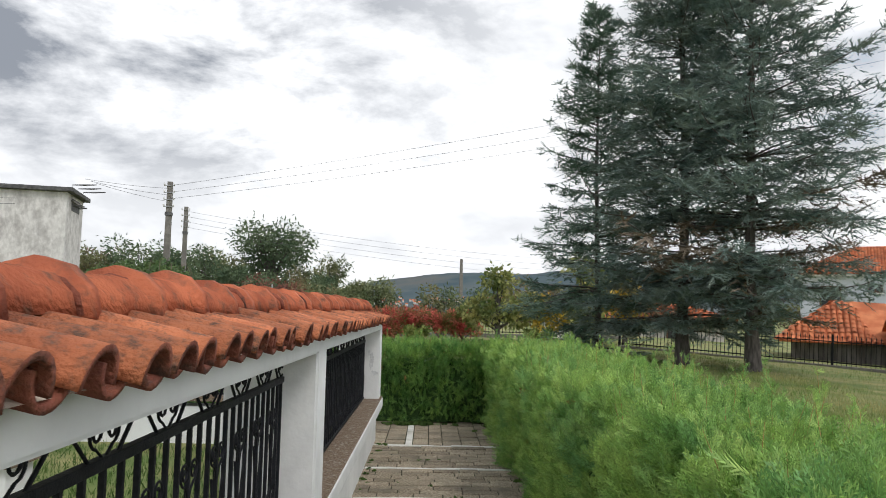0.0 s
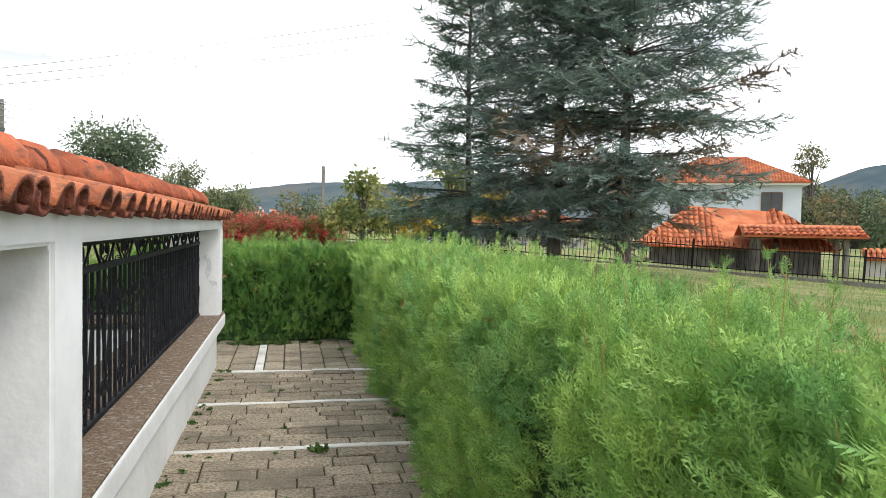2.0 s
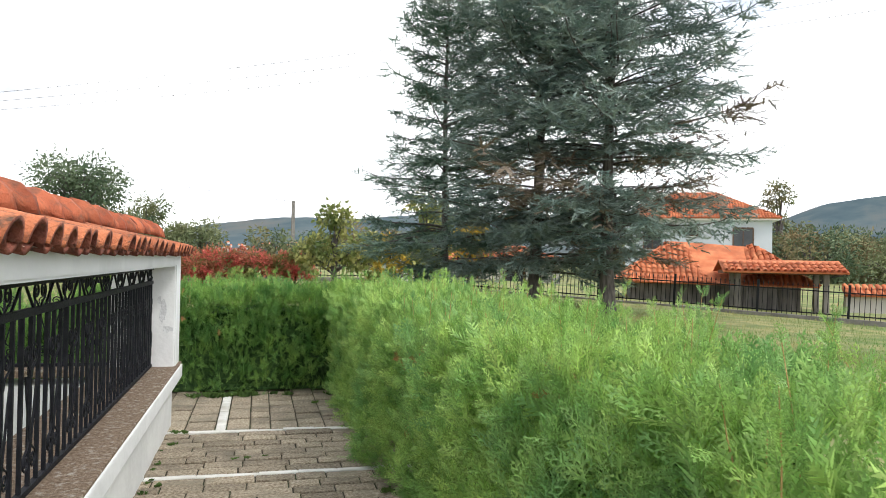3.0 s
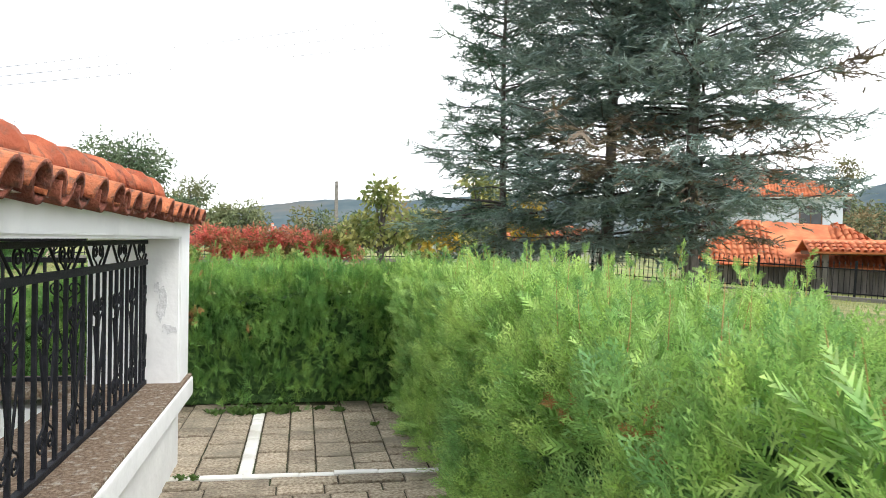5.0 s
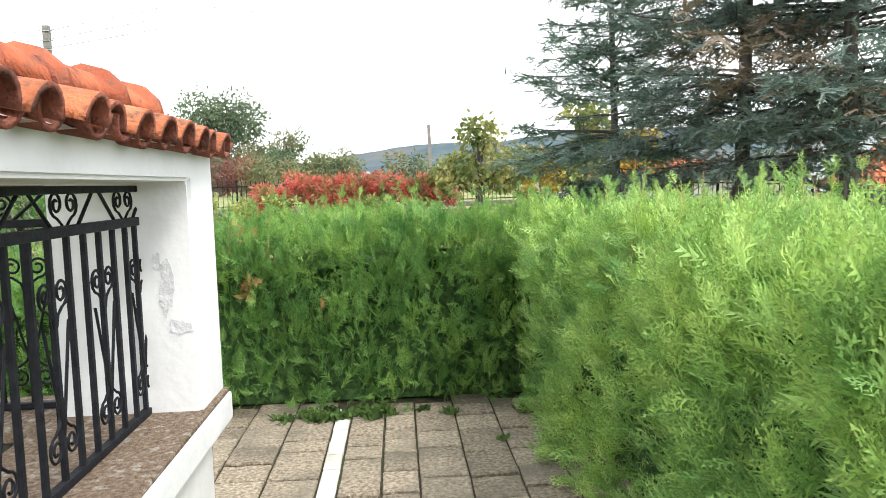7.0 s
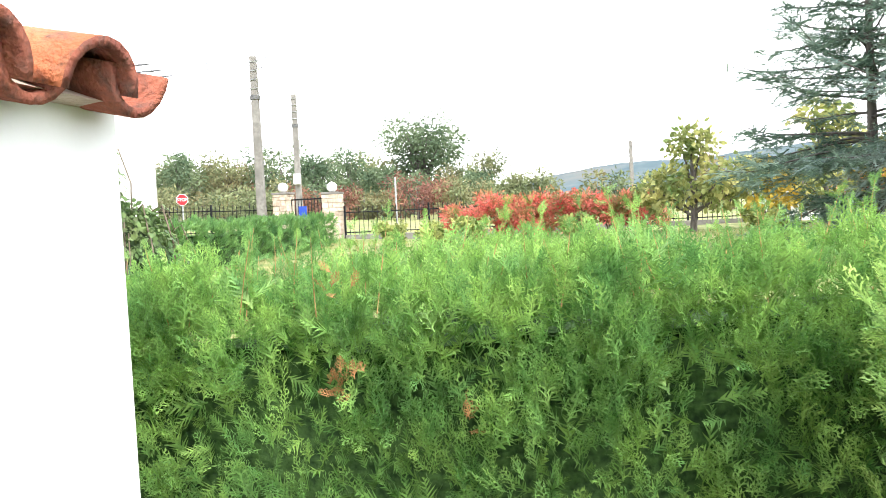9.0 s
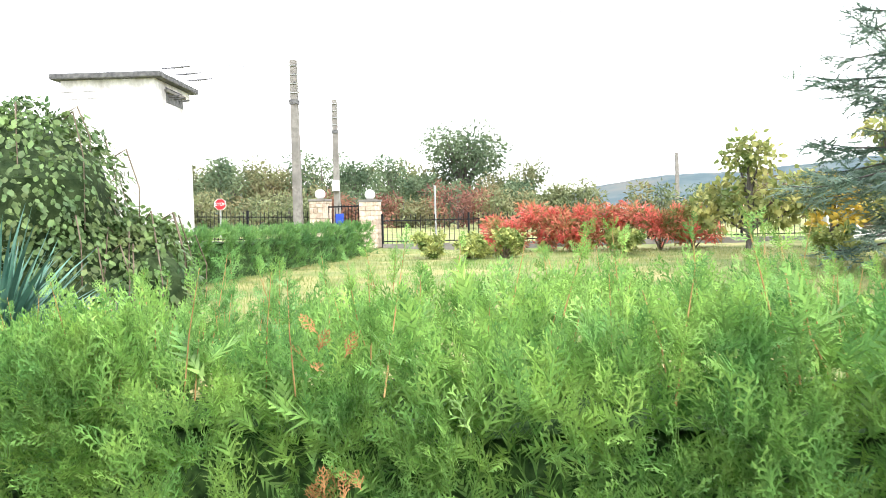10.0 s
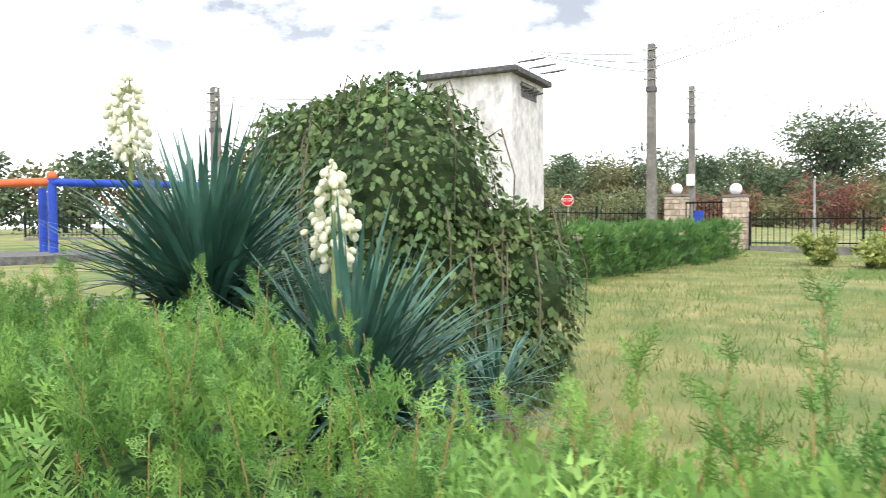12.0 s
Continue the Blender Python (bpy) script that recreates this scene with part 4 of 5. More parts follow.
for k, (sx, sy, sh) in enumerate([(-4.6, 32.0, 1.45), (-3.5, 32.6, 1.55), (-2.4, 32.2, 1.4), (-1.2, 32.9, 1.6), (0.0, 32.5, 1.45), (1.0, 33.4, 1.4)]):
    shrub(sx, sy, sh, 1.0, SUMAC, 20 + k, "scarlet autumn sumac bush on the lawn edge", "sumac_bush", leaves=2600, leaf=0.17, template=DART, group="red sumac thicket")
for k, (sx, sy, sh, sw) in enumerate([(-6.3, 29.6, 0.8, 0.7), (-5.2, 29.2, 0.75, 0.7), (-4.2, 29.6, 0.85, 0.8), (3.6, 28.2, 0.8, 0.7), (-1.0, 30.6, 0.7, 0.6)]):
    shrub(sx, sy, sh, sw, SHRUB, 40 + k, "low variegated yellow-green shrub on the lawn", "garden_shrub", leaves=1300, leaf=0.11)

# woods beyond the fence
wr = random.Random(9)
LEAFY = ("bushy woodland tree turning rusty in autumn", "dark green woodland tree", "reddish autumn tree in the woods")
for k in range(46):
    az = radians(-54 + k * 1.10 + wr.uniform(-0.5, 0.5))
    d = wr.uniform(64, 96)
    x, y = -1 + d * math.sin(az), 8 + d * math.cos(az)
    h = wr.uniform(4.6, 6.6) * d / 75 * (0.7 if k > 33 else 1.0)
    kind = wr.choice((0, 0, 0, 0, 1, 1, 1, 2))
    leafy_tree(x, y, h, h * 0.55, 0.0, (WOOD_G, WOOD_D, WOOD_R)[kind], 100 + k, "woodland_tree", LEAFY[kind], leaves=2400, leaf=0.46, template=DART, blobs=22, trunk=0.16, group="woods beyond the fence", top=0.35)
for k in range(26):
    az, d = radians(-52 + k * 1.75 + wr.uniform(-0.6, 0.6)), wr.uniform(56, 62)
    leafy_tree(-1 + d * math.sin(az), 8 + d * math.cos(az), wr.uniform(1.8, 3.0), wr.uniform(2.2, 3.0), 0.0, wr.choice((WOOD_G, WOOD_G, WOOD_G, WOOD_D, WOOD_R)), 160 + k, "thicket_bush", "scrubby olive and rust thicket before the woods", leaves=1300, leaf=0.34, template=DART, blobs=12, trunk=0.08, group="thicket before the woods", top=0.3)
leafy_tree(-21.7, 100, 11.2, 7.2, 0.5, WOOD_D, 201, "oak_tree", "large dark green oak above the woods", leaves=11000, leaf=0.6, template=DART, blobs=52, trunk=0.4, top=0.6)
leafy_tree(-28.0, 98, 7.8, 5.0, 0.5, WOOD_G, 202, "oak_tree", "broad green oak beside the larger oak", leaves=4200, leaf=0.6, template=DART, blobs=22, trunk=0.35, top=0.6)
leafy_tree(-14.3, 102, 7.6, 4.0, 0.5, WOOD_G, 203, "oak_tree", "rounded green tree at the end of the woods", leaves=3200, leaf=0.5, template=DART, blobs=14, trunk=0.25, top=0.6)
for k in range(16):
    x, y = wr.uniform(44, 92), wr.uniform(62, 95)
    leafy_tree(x, y, wr.uniform(3.6, 6), 3.4, 0.0, WOOD_G if k % 3 else WOOD_D, 230 + k, "woodland_tree", "green tree on the slope behind the house", leaves=1800, leaf=0.5, template=DART, blobs=12, trunk=0.2, group="trees behind the house", top=0.5)
for k in range(16):
    az, d = radians(36 + k * 0.8), wr.uniform(72, 92)
    leafy_tree(-0.4 + d * math.sin(az), 2.4 + d * math.cos(az), wr.uniform(3.4, 4.8) * d / 78, 4.0, 0.0, WOOD_G if k % 3 else WOOD_D, 330 + k, "woodland_tree", "olive green tree on the slope behind the house", leaves=1900, leaf=0.45, template=DART, blobs=16, trunk=0.2, group="trees behind the house", top=0.4)
leafy_tree(49.5, 66, 10.2, 2.4, 3.0, WOOD_G, 350, "poplar_tree", "tall airy green tree above the far slope", leaves=1500, leaf=0.42, template=DART, blobs=16, trunk=0.2, top=0.6)
for k in range(14):
    x, y = wr.uniform(-12, 40), wr.uniform(60, 90)
    leafy_tree(x, y, wr.uniform(2.2, 3.6), 3.0, 0.0, WOOD_G if k % 3 else WOOD_D, 260 + k, "woodland_tree", "low scrubby tree on the plain", leaves=1300, leaf=0.45, template=DART, blobs=9, trunk=0.15, group="scrub on the plain", top=0.4)
for k in range(6):
    leafy_tree(-60 + 2.6 * k + wr.uniform(-1, 1), 25 + 3.0 * k + wr.uniform(-2, 2), wr.uniform(4.8, 6.4), 3.4, 0.0, WOOD_D if k % 2 else WOOD_G, 290 + k, "woodland_tree", "dull green tree behind the playground", leaves=1700, leaf=0.36, blobs=12, trunk=0.15, group="trees behind the playground", top=0.5)


# ---- yucca and vine ----
def yucca_leaf(L=1.0, w=0.055, bend=0.35):
    s = np.linspace(0, 1, 5)
    wid = w * np.array([0.7, 1.0, 0.9, 0.55, 0.02])
    z = L * (s - 0.25 * bend * s ** 2)
    y = -L * bend * s ** 2 * 0.6
    V = np.concatenate([np.stack([-wid / 2, y + wid * 0.12, z], -1), np.stack([0 * s, y, z], -1), np.stack([wid / 2, y + wid * 0.12, z], -1)])
    F = []
    for k in range(4):
        F += [(k, 5 + k, 6 + k, k + 1), (5 + k, 10 + k, 11 + k, 6 + k)]
    return V, np.array(F)


def yucca(x, y, z_crown, reach, leaves, seed, label, dry=30, trunk_r=0.07):
    r = np.random.default_rng(seed)
    base = float(ground_z(x, y))
    yc = empty("yucca", x, y, base, label=label, category="plant", group="yuccas behind the hedge")
    zc = z_crown - base
    V, F = tube([(0, 0, -0.05), (0.03, 0.02, zc * 0.5), (0, 0, zc)], [trunk_r * 1.2, trunk_r, trunk_r * 0.7], 8)
    mesh_ob("trunk", np_mesh("trunk", V, F, True), YUCCA_DRY, yc, "short trunk wrapped in dry leaves")
    for nm, n, mt, lo, hi, ln in (("leafage", leaves, YUCCA, -0.15, 1.45, reach), ("dry_leafage", dry, YUCCA_DRY, -1.2, -0.3, reach * 0.75)):
        a, e = r.uniform(0, 2 * np.pi, n), r.uniform(lo, hi, n)
        d = np.stack([np.cos(a) * np.cos(e), np.sin(a) * np.cos(e), np.sin(e)], -1)
        p = np.stack([0.02 * np.cos(a), 0.02 * np.sin(a), zc + r.uniform(-0.22, 0.05, n)], -1)
        side = np.stack([-np.sin(a), np.cos(a), 0 * a], -1)
        V, F = join([scatter(*yucca_leaf(1.0, 0.040, b), p[k::3], d[k::3], ln * r.uniform(0.65, 1.08, len(p[k::3])), side=side[k::3]) for k, b in enumerate((0.05, 0.22, 0.45))])
        tagged(mesh_ob(nm, np_mesh(nm, V, F), mt, yc, "dry brown leaves" if mt is YUCCA_DRY else ""), kind="stuff")
    return yc


def bell():
    V, F = [], []
    for z, rad in ((0, 0.1), (0.3, 0.36), (0.7, 0.40), (1.0, 0.16)):
        V += [(rad * math.cos(q * math.pi / 3), rad * math.sin(q * math.pi / 3), z) for q in range(6)]
    for k in range(3):
        F += [(k * 6 + q, k * 6 + (q + 1) % 6, k * 6 + 6 + (q + 1) % 6, k * 6 + 6 + q) for q in range(6)]
    return np.array(V), np.array(F)


def yucca_flower(x, y, z0, z1, z_foot, width, seed, label):
    r = np.random.default_rng(seed)
    fl = empty("yucca_flower", x, y, z_foot, label=label, category="flower", group="yucca flower spikes")
    V, F = tube([(0, 0, 0), (0.01, 0, (z1 - z_foot) * 0.6), (0, 0.01, z1 - z_foot)], [0.014, 0.011, 0.004], 6)
    mesh_ob("stalk", np_mesh("stalk", V, F, True), STALK, fl)
    n = 120
    t = r.random(n)
    rad = width * np.sin(np.clip(t * 0.85 + 0.15, 0, 1) * np.pi) ** 0.7 * r.uniform(0.35, 1, n)
    a = r.uniform(0, 2 * np.pi, n)
    p = np.stack([rad * np.cos(a), rad * np.sin(a), z0 - z_foot + t * (z1 - z0)], -1)
    d = np.stack([np.cos(a) * 0.5, np.sin(a) * 0.5, -1.0 + 0 * a], -1) + r.normal(0, 0.25, (n, 3))
    V, F = scatter(*bell(), p, d, 0.042 * r.uniform(0.7, 1.2, n) * np.where(t > 0.9, 0.55, 1.0))
    tagged(mesh_ob("bloom", np_mesh("bloom", V, F, True), PETAL, fl, "hanging cream-white bells"), kind="stuff")


yucca(-4.75, 12.5, 1.06, 0.90, 640, 1, "large dark green yucca with dry leaves at its foot", dry=60)
yucca(-3.95, 12.65, 0.62, 0.86, 520, 2, "dark green yucca with a flower spike", dry=30)
yucca(-3.85, 13.5, 0.55, 0.50, 110, 3, "small dark yucca under the vine", dry=20)
yucca_flower(-4.0, 12.6, 1.20, 1.62, 0.66, 0.105, 5, "cream yucca flower spike on the yucca")
yucca_flower(-5.05, 12.3, 1.68, 2.06, 1.0, 0.10, 6, "tall cream yucca flower spike against the sky")


def vine(x, y, lobes, seed, label):
    r = np.random.default_rng(seed)
    base = float(ground_z(x, y))
    v = empty("climbing_vine", x, y, base, label=label, category="vine")
    # filler mound behind the leaves, its dark colour standing for their shade
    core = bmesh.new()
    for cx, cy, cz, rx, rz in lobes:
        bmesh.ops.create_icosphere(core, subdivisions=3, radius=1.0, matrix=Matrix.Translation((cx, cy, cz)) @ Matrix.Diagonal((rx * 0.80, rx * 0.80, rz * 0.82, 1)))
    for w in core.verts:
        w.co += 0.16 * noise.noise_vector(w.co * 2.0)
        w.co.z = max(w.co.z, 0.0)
    part("shade_core", core, VINE_DARK, v)
    ps, ds, stems = [], [], []
    for cx, cy, cz, rx, rz in lobes:
        n = int(6000 * rx * rz)
        d = r.normal(size=(n, 3))
        d /= np.linalg.norm(d, axis=1, keepdims=True)
        d[:, 2] = np.where(d[:, 2] < -0.75, -d[:, 2], d[:, 2])
        p = np.array([cx, cy, cz]) + d * np.array([rx, rx, rz]) * (1 + 0.13 * np.array([noise.noise(Vector(q) * 3.4 + Vector((cx, cy, cz))) for q in d]))[:, None] * r.uniform(0.88, 1.05, (n, 1))
        p[:, 2] = np.maximum(p[:, 2], 0.03)
        ps.append(p)
        ds.append(d)
        for _ in range(int(24 * rx)):
            a, l = r.uniform(0, 2 * np.pi), r.uniform(0.5, 1.3)
            o = np.array([math.cos(a), math.sin(a), 0])
            e = r.uniform(0.2, 1.2)
            s0 = np.array([cx, cy, cz]) + np.array([rx, rx, rz]) * (o * math.cos(e) + np.array([0, 0, math.sin(e)])) * 1.02
            q = [s0, s0 + o * 0.10 + (0, 0, 0.06), s0 + o * 0.20 - (0, 0, l * 0.35), s0 + o * 0.18 - (0, 0, l)]
            q[3][2] = max(q[3][2], 0.05)
            stems.append(tube(q, 0.007, 4))
            m = 7
            u = r.random(m)
            ps.append(np.stack([np.interp(u, np.linspace(0, 1, 4), np.array(q)[:, i]) for i in range(3)], -1) + r.normal(0, 0.03, (m, 3)))
            ds.append(np.tile(o, (m, 1)))
    P, D = np.concatenate(ps), np.concatenate(ds)
    V, F = scatter(*LEAF, P, D * 0.45 + (0, 0, -0.75) + r.normal(size=P.shape) * 0.35, 0.060 * r.uniform(0.5, 1.45, len(P)), side=np.cross(D, (0, 0, 1.0)) + r.normal(0, 0.3, P.shape))
    tagged(mesh_ob("leafage", np_mesh("leafage", V, F), VINE, v), kind="stuff")
    V, F = join(stems)
    tagged(mesh_ob("stemwork", np_mesh("stemwork", V, F), VSTEM, v, "bare grey-brown hanging stems"), kind="stuff")


vine(-6.0, 14.8, [(0.2, 0, 1.55, 0.86, 0.88), (-0.45, 0, 1.50, 0.90, 0.90), (-0.5, -0.3, 1.0, 0.95, 0.95), (0.35, 0.1, 0.75, 0.9, 0.9), (0.95, 0.5, 0.72, 0.55, 0.75), (0.7, 0.2, 0.35, 0.75, 0.6)], 3, "mound of climbing vine with hanging bare stems")


# ---- transformer tower, poles, wires ----
def tower():
    t = empty("transformer_tower", -14.7, 29.1, float(ground_z(-15, 29.1)), 13.6, label="tall white plastered transformer tower with a dark flat roof", category="tower")
    base = t.matrix_basis.translation.z
    h = 5.92 - base
    bm = bmesh.new()
    # the shaft's corner nearest the lawn is at the origin
    box(bm, -2.9, 0, 0, 2.9, -0.2, h, 0.02)
    body = part("shaft", bm, OLDPLASTER, t)
    bm = bmesh.new()
    box(bm, -3.12, 0.24, -0.24, 3.12, h, h + 0.17, 0.03)
    part("roof_slab", bm, DARK, t, "dark concrete roof slab")
    # flat dark plate in place of the opening's shaded inside
    boxm("recess_shade", 0.0, 0.012, 0.8, 2.2, h - 0.62, h - 0.14, DARK, t)
    boxm("lintel", 0.0, 0.10, 0.7, 2.3, h - 0.30, h - 0.22, CONCRETE, t, 0.01)
    for k in range(3):
        V, F = tube([(0.02, 1.0 + 0.45 * k, h - 0.42), (0.35, 1.0 + 0.45 * k, h - 0.38)], 0.03, 6)
        mesh_ob("insulator", np_mesh("insulator", V, F), DARK, t)
    for k in range(3):
        V, F = tube([(0.1, 0.3 + 1.0 * k, h + 0.17), (0.1, 0.3 + 1.0 * k, h + 0.33), (0.55, 0.35 + 1.0 * k, h + 0.36), (0.95, 0.4 + 1.0 * k, h + 0.40)], [0.02, 0.02, 0.035, 0.02], 5)
        mesh_ob("bracket", np_mesh("bracket", V, F), WIRE, t)


def pole(x, y, top, w, label, arms=True, lamp=False):
    base = float(ground_z(x, min(y, 45)))
    p = empty("utility_pole", x, y, base, 8, label=label, category="pole", group="concrete utility poles")
    h = top - base
    bm = box(bmesh.new(), -w / 2, w / 2, -w / 2, w / 2, -0.3, h, 0.015)
    for v in bm.verts:
        s = 1.15 - 0.35 * max(v.co.z, 0) / h
        v.co.x *= s
        v.co.y *= s
    part("shaft", bm, CONCRETE, p)
    if arms:
        for k in range(4):
            z = h - 0.2 - 0.32 * k
            V, F = tube([(-w * 0.85, -w * 0.5, z), (w * 0.85, -w * 0.5, z)], 0.018, 5)
            mesh_ob("crossbar", np_mesh("crossbar", V, F), STEEL, p)
            for s in (-1, 1):
                V, F = tube([(s * w * 0.8, -w * 0.5, z), (s * w * 0.8, -w * 0.5, z + 0.06), (s * w * 0.8, -w * 0.5, z + 0.12)], [0.02, 0.045, 0.02], 6)
                mesh_ob("insulator", np_mesh("insulator", V, F), WHITE, p)
        boxm("band", -w * 0.55, w * 0.55, -w * 0.55, w * 0.55, h - 1.55, h - 1.40, DARK, p)
    if lamp:
        boxm("meter_box", -0.16, 0.16, -w / 2 - 0.16, -w / 2 + 0.02, 2.1, 2.6, WHITE, p, 0.02)


def cable(a, b, sag, name="overhead_cable"):
    s = np.linspace(0, 1, 25)[:, None]
    a, b = np.array(a, float), np.array(b, float)
    P = a + (b - a) * s
    P[:, 2] -= (4 * sag * s * (1 - s))[:, 0]
    V, F = tube(P, 0.007, 4)
    tagged(mesh_ob(name, np_mesh(name, V, F), WIRE), "thin dark overhead power cable", "cable", group="overhead cables")


tower()
pole(-12.4, 33.8, 7.2, 0.27, "tall weathered concrete utility pole with insulators")
pole(-14.3, 41.9, 7.15, 0.25, "concrete utility pole with a white box", lamp=True)
pole(3.9, 104.6, 9.0, 0.45, "distant grey utility pole on the plain", arms=False)
pole(-24.6, 25.3, 6.2, 0.30, "grey utility pole beyond the playground")
for k in range(3):
    cable((-12.4, 33.7, 7.0 - 0.3 * k), (24, 28.0, 13.4 - 0.7 * k), 0.4)
for k in range(4):
    cable((-14.3, 41.8, 6.9 - 0.3 * k), (30, 62.0, 6.5 - 0.5 * k), 1.3)
for k in range(3):
    cable((-14.2, 29.4 + 0.5 * k, 6.5), (-12.5, 33.8, 6.9 - 0.3 * k), 0.05)
for k in range(4):
    cable((-24.6, 25.2, 6.0 - 0.3 * k), (-60, 25.0, 7.4 - 0.5 * k), 0.4)
for k in range(2):
    cable((-24.6, 25.2, 5.9 - 0.3 * k), (-15.0, 29.3, 5.7 - 0.2 * k), 0.3)


# ---- gate, fences, sign ----
def gate_pillar(x, y):
    base = float(ground_z(x, y))
    g = empty("gate_pillar", x, y, base, label="stone-clad gate pillar with a white globe lamp", category="pillar", group="gate pillars")
    boxm("core", -0.27, 0.27, -0.27, 0.27, -0.1, 1.62, MORTAR, g)
    r = random.Random(int(x * 10))
    z = 0.0
    while z < 1.58:
        hh = r.uniform(0.13, 0.2)
        for face in range(4):
            u = -0.30
            while u < 0.28:
                w = min(r.uniform(0.15, 0.3), 0.30 - u)
                o = boxm("stone", u + 0.008, u + w - 0.008, -0.305 - r.uniform(0, 0.015), -0.26, z + 0.008, min(z + hh, 1.62) - 0.008, STONE, g, 0.012)
                o.matrix_basis = pose(0, 0, 0, 0, 0, 90 * face)
                u += w
        z += hh
    boxm("cap", -0.33, 0.33, -0.33, 0.33, 1.62, 1.70, CONCRETE, g, 0.015)
    bm = bmesh.new()
    bmesh.ops.create_uvsphere(bm, u_segments=20, v_segments=12, radius=0.185, matrix=Matrix.Translation((0, 0, 1.88)))
    for f in bm.faces:
        f.smooth = True
    part("globe_lamp", bm, GLOBE, g, "round white glass globe")
    V, F = tube([(0, 0, 1.69), (0, 0, 1.73)], 0.09, 10)
    mesh_ob("lamp_foot", np_mesh("lamp_foot", V, F), IRON, g)


gate_pillar(-11.75, 34.3)
gate_pillar(-9.8, 34.2)


def picket_fence(name, a, b, h, step, label, post_every=18, plinth=True, spear=True, material=IRON):
    """Upright pickets on two rails, with posts and a concrete plinth."""
    a, b = np.array(a, float), np.array(b, float)
    L = float(np.linalg.norm(b - a))
    ang = math.degrees(math.atan2(b[1] - a[1], b[0] - a[0]))
    za, zb = float(ground_z(*a)), float(ground_z(*b))
    f = empty(name, a[0], a[1], za, ang, label=label, category="fence")
    f.matrix_basis = f.matrix_basis @ pose(0, 0, 0, 0, -math.degrees(math.atan2(zb - za, L)), 0)
    for z in (0.22, h - 0.2):
        boxm("rail", 0, L, -0.012, 0.012, z - 0.018, z + 0.018, material, f)
    if plinth:
        boxm("plinth", 0, L, -0.09, 0.09, -0.2, 0.13, CONCRETE, f, 0.01)
    n = int(L / step)
    me = bpy.data.meshes.new("picket")
    bm = box(bmesh.new(), -0.009, 0.009, -0.009, 0.009, 0.1, h - 0.06)
    if spear:
        bmesh.ops.create_cone(bm, segments=4, radius1=0.022, radius2=0.001, depth=0.09, matrix=Matrix.Translation((0, 0, h - 0.02)), cap_ends=True)
    bm.to_mesh(me)
    bm.free()
    post = bpy.data.meshes.new("post")
    bm = box(bmesh.new(), -0.035, 0.035, -0.035, 0.035, -0.1, h + 0.04)
    bm.to_mesh(post)
    bm.free()
    for k in range(n + 1):
        big = k % post_every == 0
        mesh_ob("post" if big else "picket", post if big else me, material, f, m=pose(k * step, 0, 0))


picket_fence("iron_fence", (-30, 33.6), (-12.2, 34.4), 1.25, 0.17, "black iron picket fence with pointed tips")
picket_fence("iron_fence", (-9.4, 34.3), (9.0, 37.0), 1.15, 0.17, "black iron picket fence along the lawn")
picket_fence("iron_fence", (7.0, 29.5), (22.0, 17.0), 1.1, 0.14, "black iron picket fence before the tiled shed")
picket_fence("iron_fence", (-34.0, 22.5), (-22.6, 27.0), 1.1, 0.22, "black iron fence behind the playground")


def iron_gate():
    base = float(ground_z(-10.8, 34.2))
    g = empty("iron_gate", -11.42, 34.27, base, -3, label="black iron double gate between stone pillars", category="gate")
    for z in (0.12, 0.8, 1.45):
        boxm("rail", 0, 1.3, -0.02, 0.02, z - 0.025, z + 0.025, IRON, g)
    for k in range(11):
        boxm("picket", 0.13 * k - 0.01, 0.13 * k + 0.01, -0.01, 0.01, 0.08, 1.5, IRON, g)
    boxm("notice", 0.28, 0.60, -0.03, -0.015, 0.75, 1.2, BLUE, g, 0, "small blue notice plate")


iron_gate()


def stop_sign():
    x, y = -18.4, 38.5
    base = float(ground_z(x, y))
    top = 2.35
    s = empty("stop_sign", x, y, base, 27, label="red octagonal stop sign on a grey post", category="road sign")
    V, F = tube([(0, 0.03, -0.2), (0, 0.03, top - base + 0.2)], 0.035, 8)
    mesh_ob("post", np_mesh("post", V, F), STEEL, s)
    for nm, r, yy, mt in (("rim", 0.27, 0.0, WHITE), ("plate", 0.248, -0.012, RED)):
        bm = bmesh.new()
        bmesh.ops.create_cone(bm, segments=8, radius1=r, radius2=r, depth=0.02, cap_ends=True, matrix=pose(0, yy, top - base, 90, 0, 0) @ pose(0, 0, 0, 0, 0, 22.5))
        part(nm, bm, mt, s)
    cu = bpy.data.curves.new("lettering", "FONT")
    cu.body, cu.size, cu.align_x, cu.align_y, cu.extrude = "STOP", 0.19, "CENTER", "CENTER", 0.002
    tmp = new("tmp_text", cu)
    bpy.context.view_layer.update()
    me = bpy.data.meshes.new_from_object(tmp.evaluated_get(bpy.context.evaluated_depsgraph_get()))
    bpy.data.objects.remove(tmp)
    me.materials.clear()
    mesh_ob("lettering", me, WHITE, s, "white capital letters", m=pose(0, -0.027, top - base, 90, 0, 0))


stop_sign()
V, F = tube([(0, 0, -0.1), (0, 0, 2.3)], 0.04, 8)
tagged(mesh_ob("sign_post", np_mesh("sign_post", V, F), STEEL, m=pose(-8.6, 38.5, float(ground_z(-8.6, 38.5)))), "thin pale steel post behind the fence", "post")


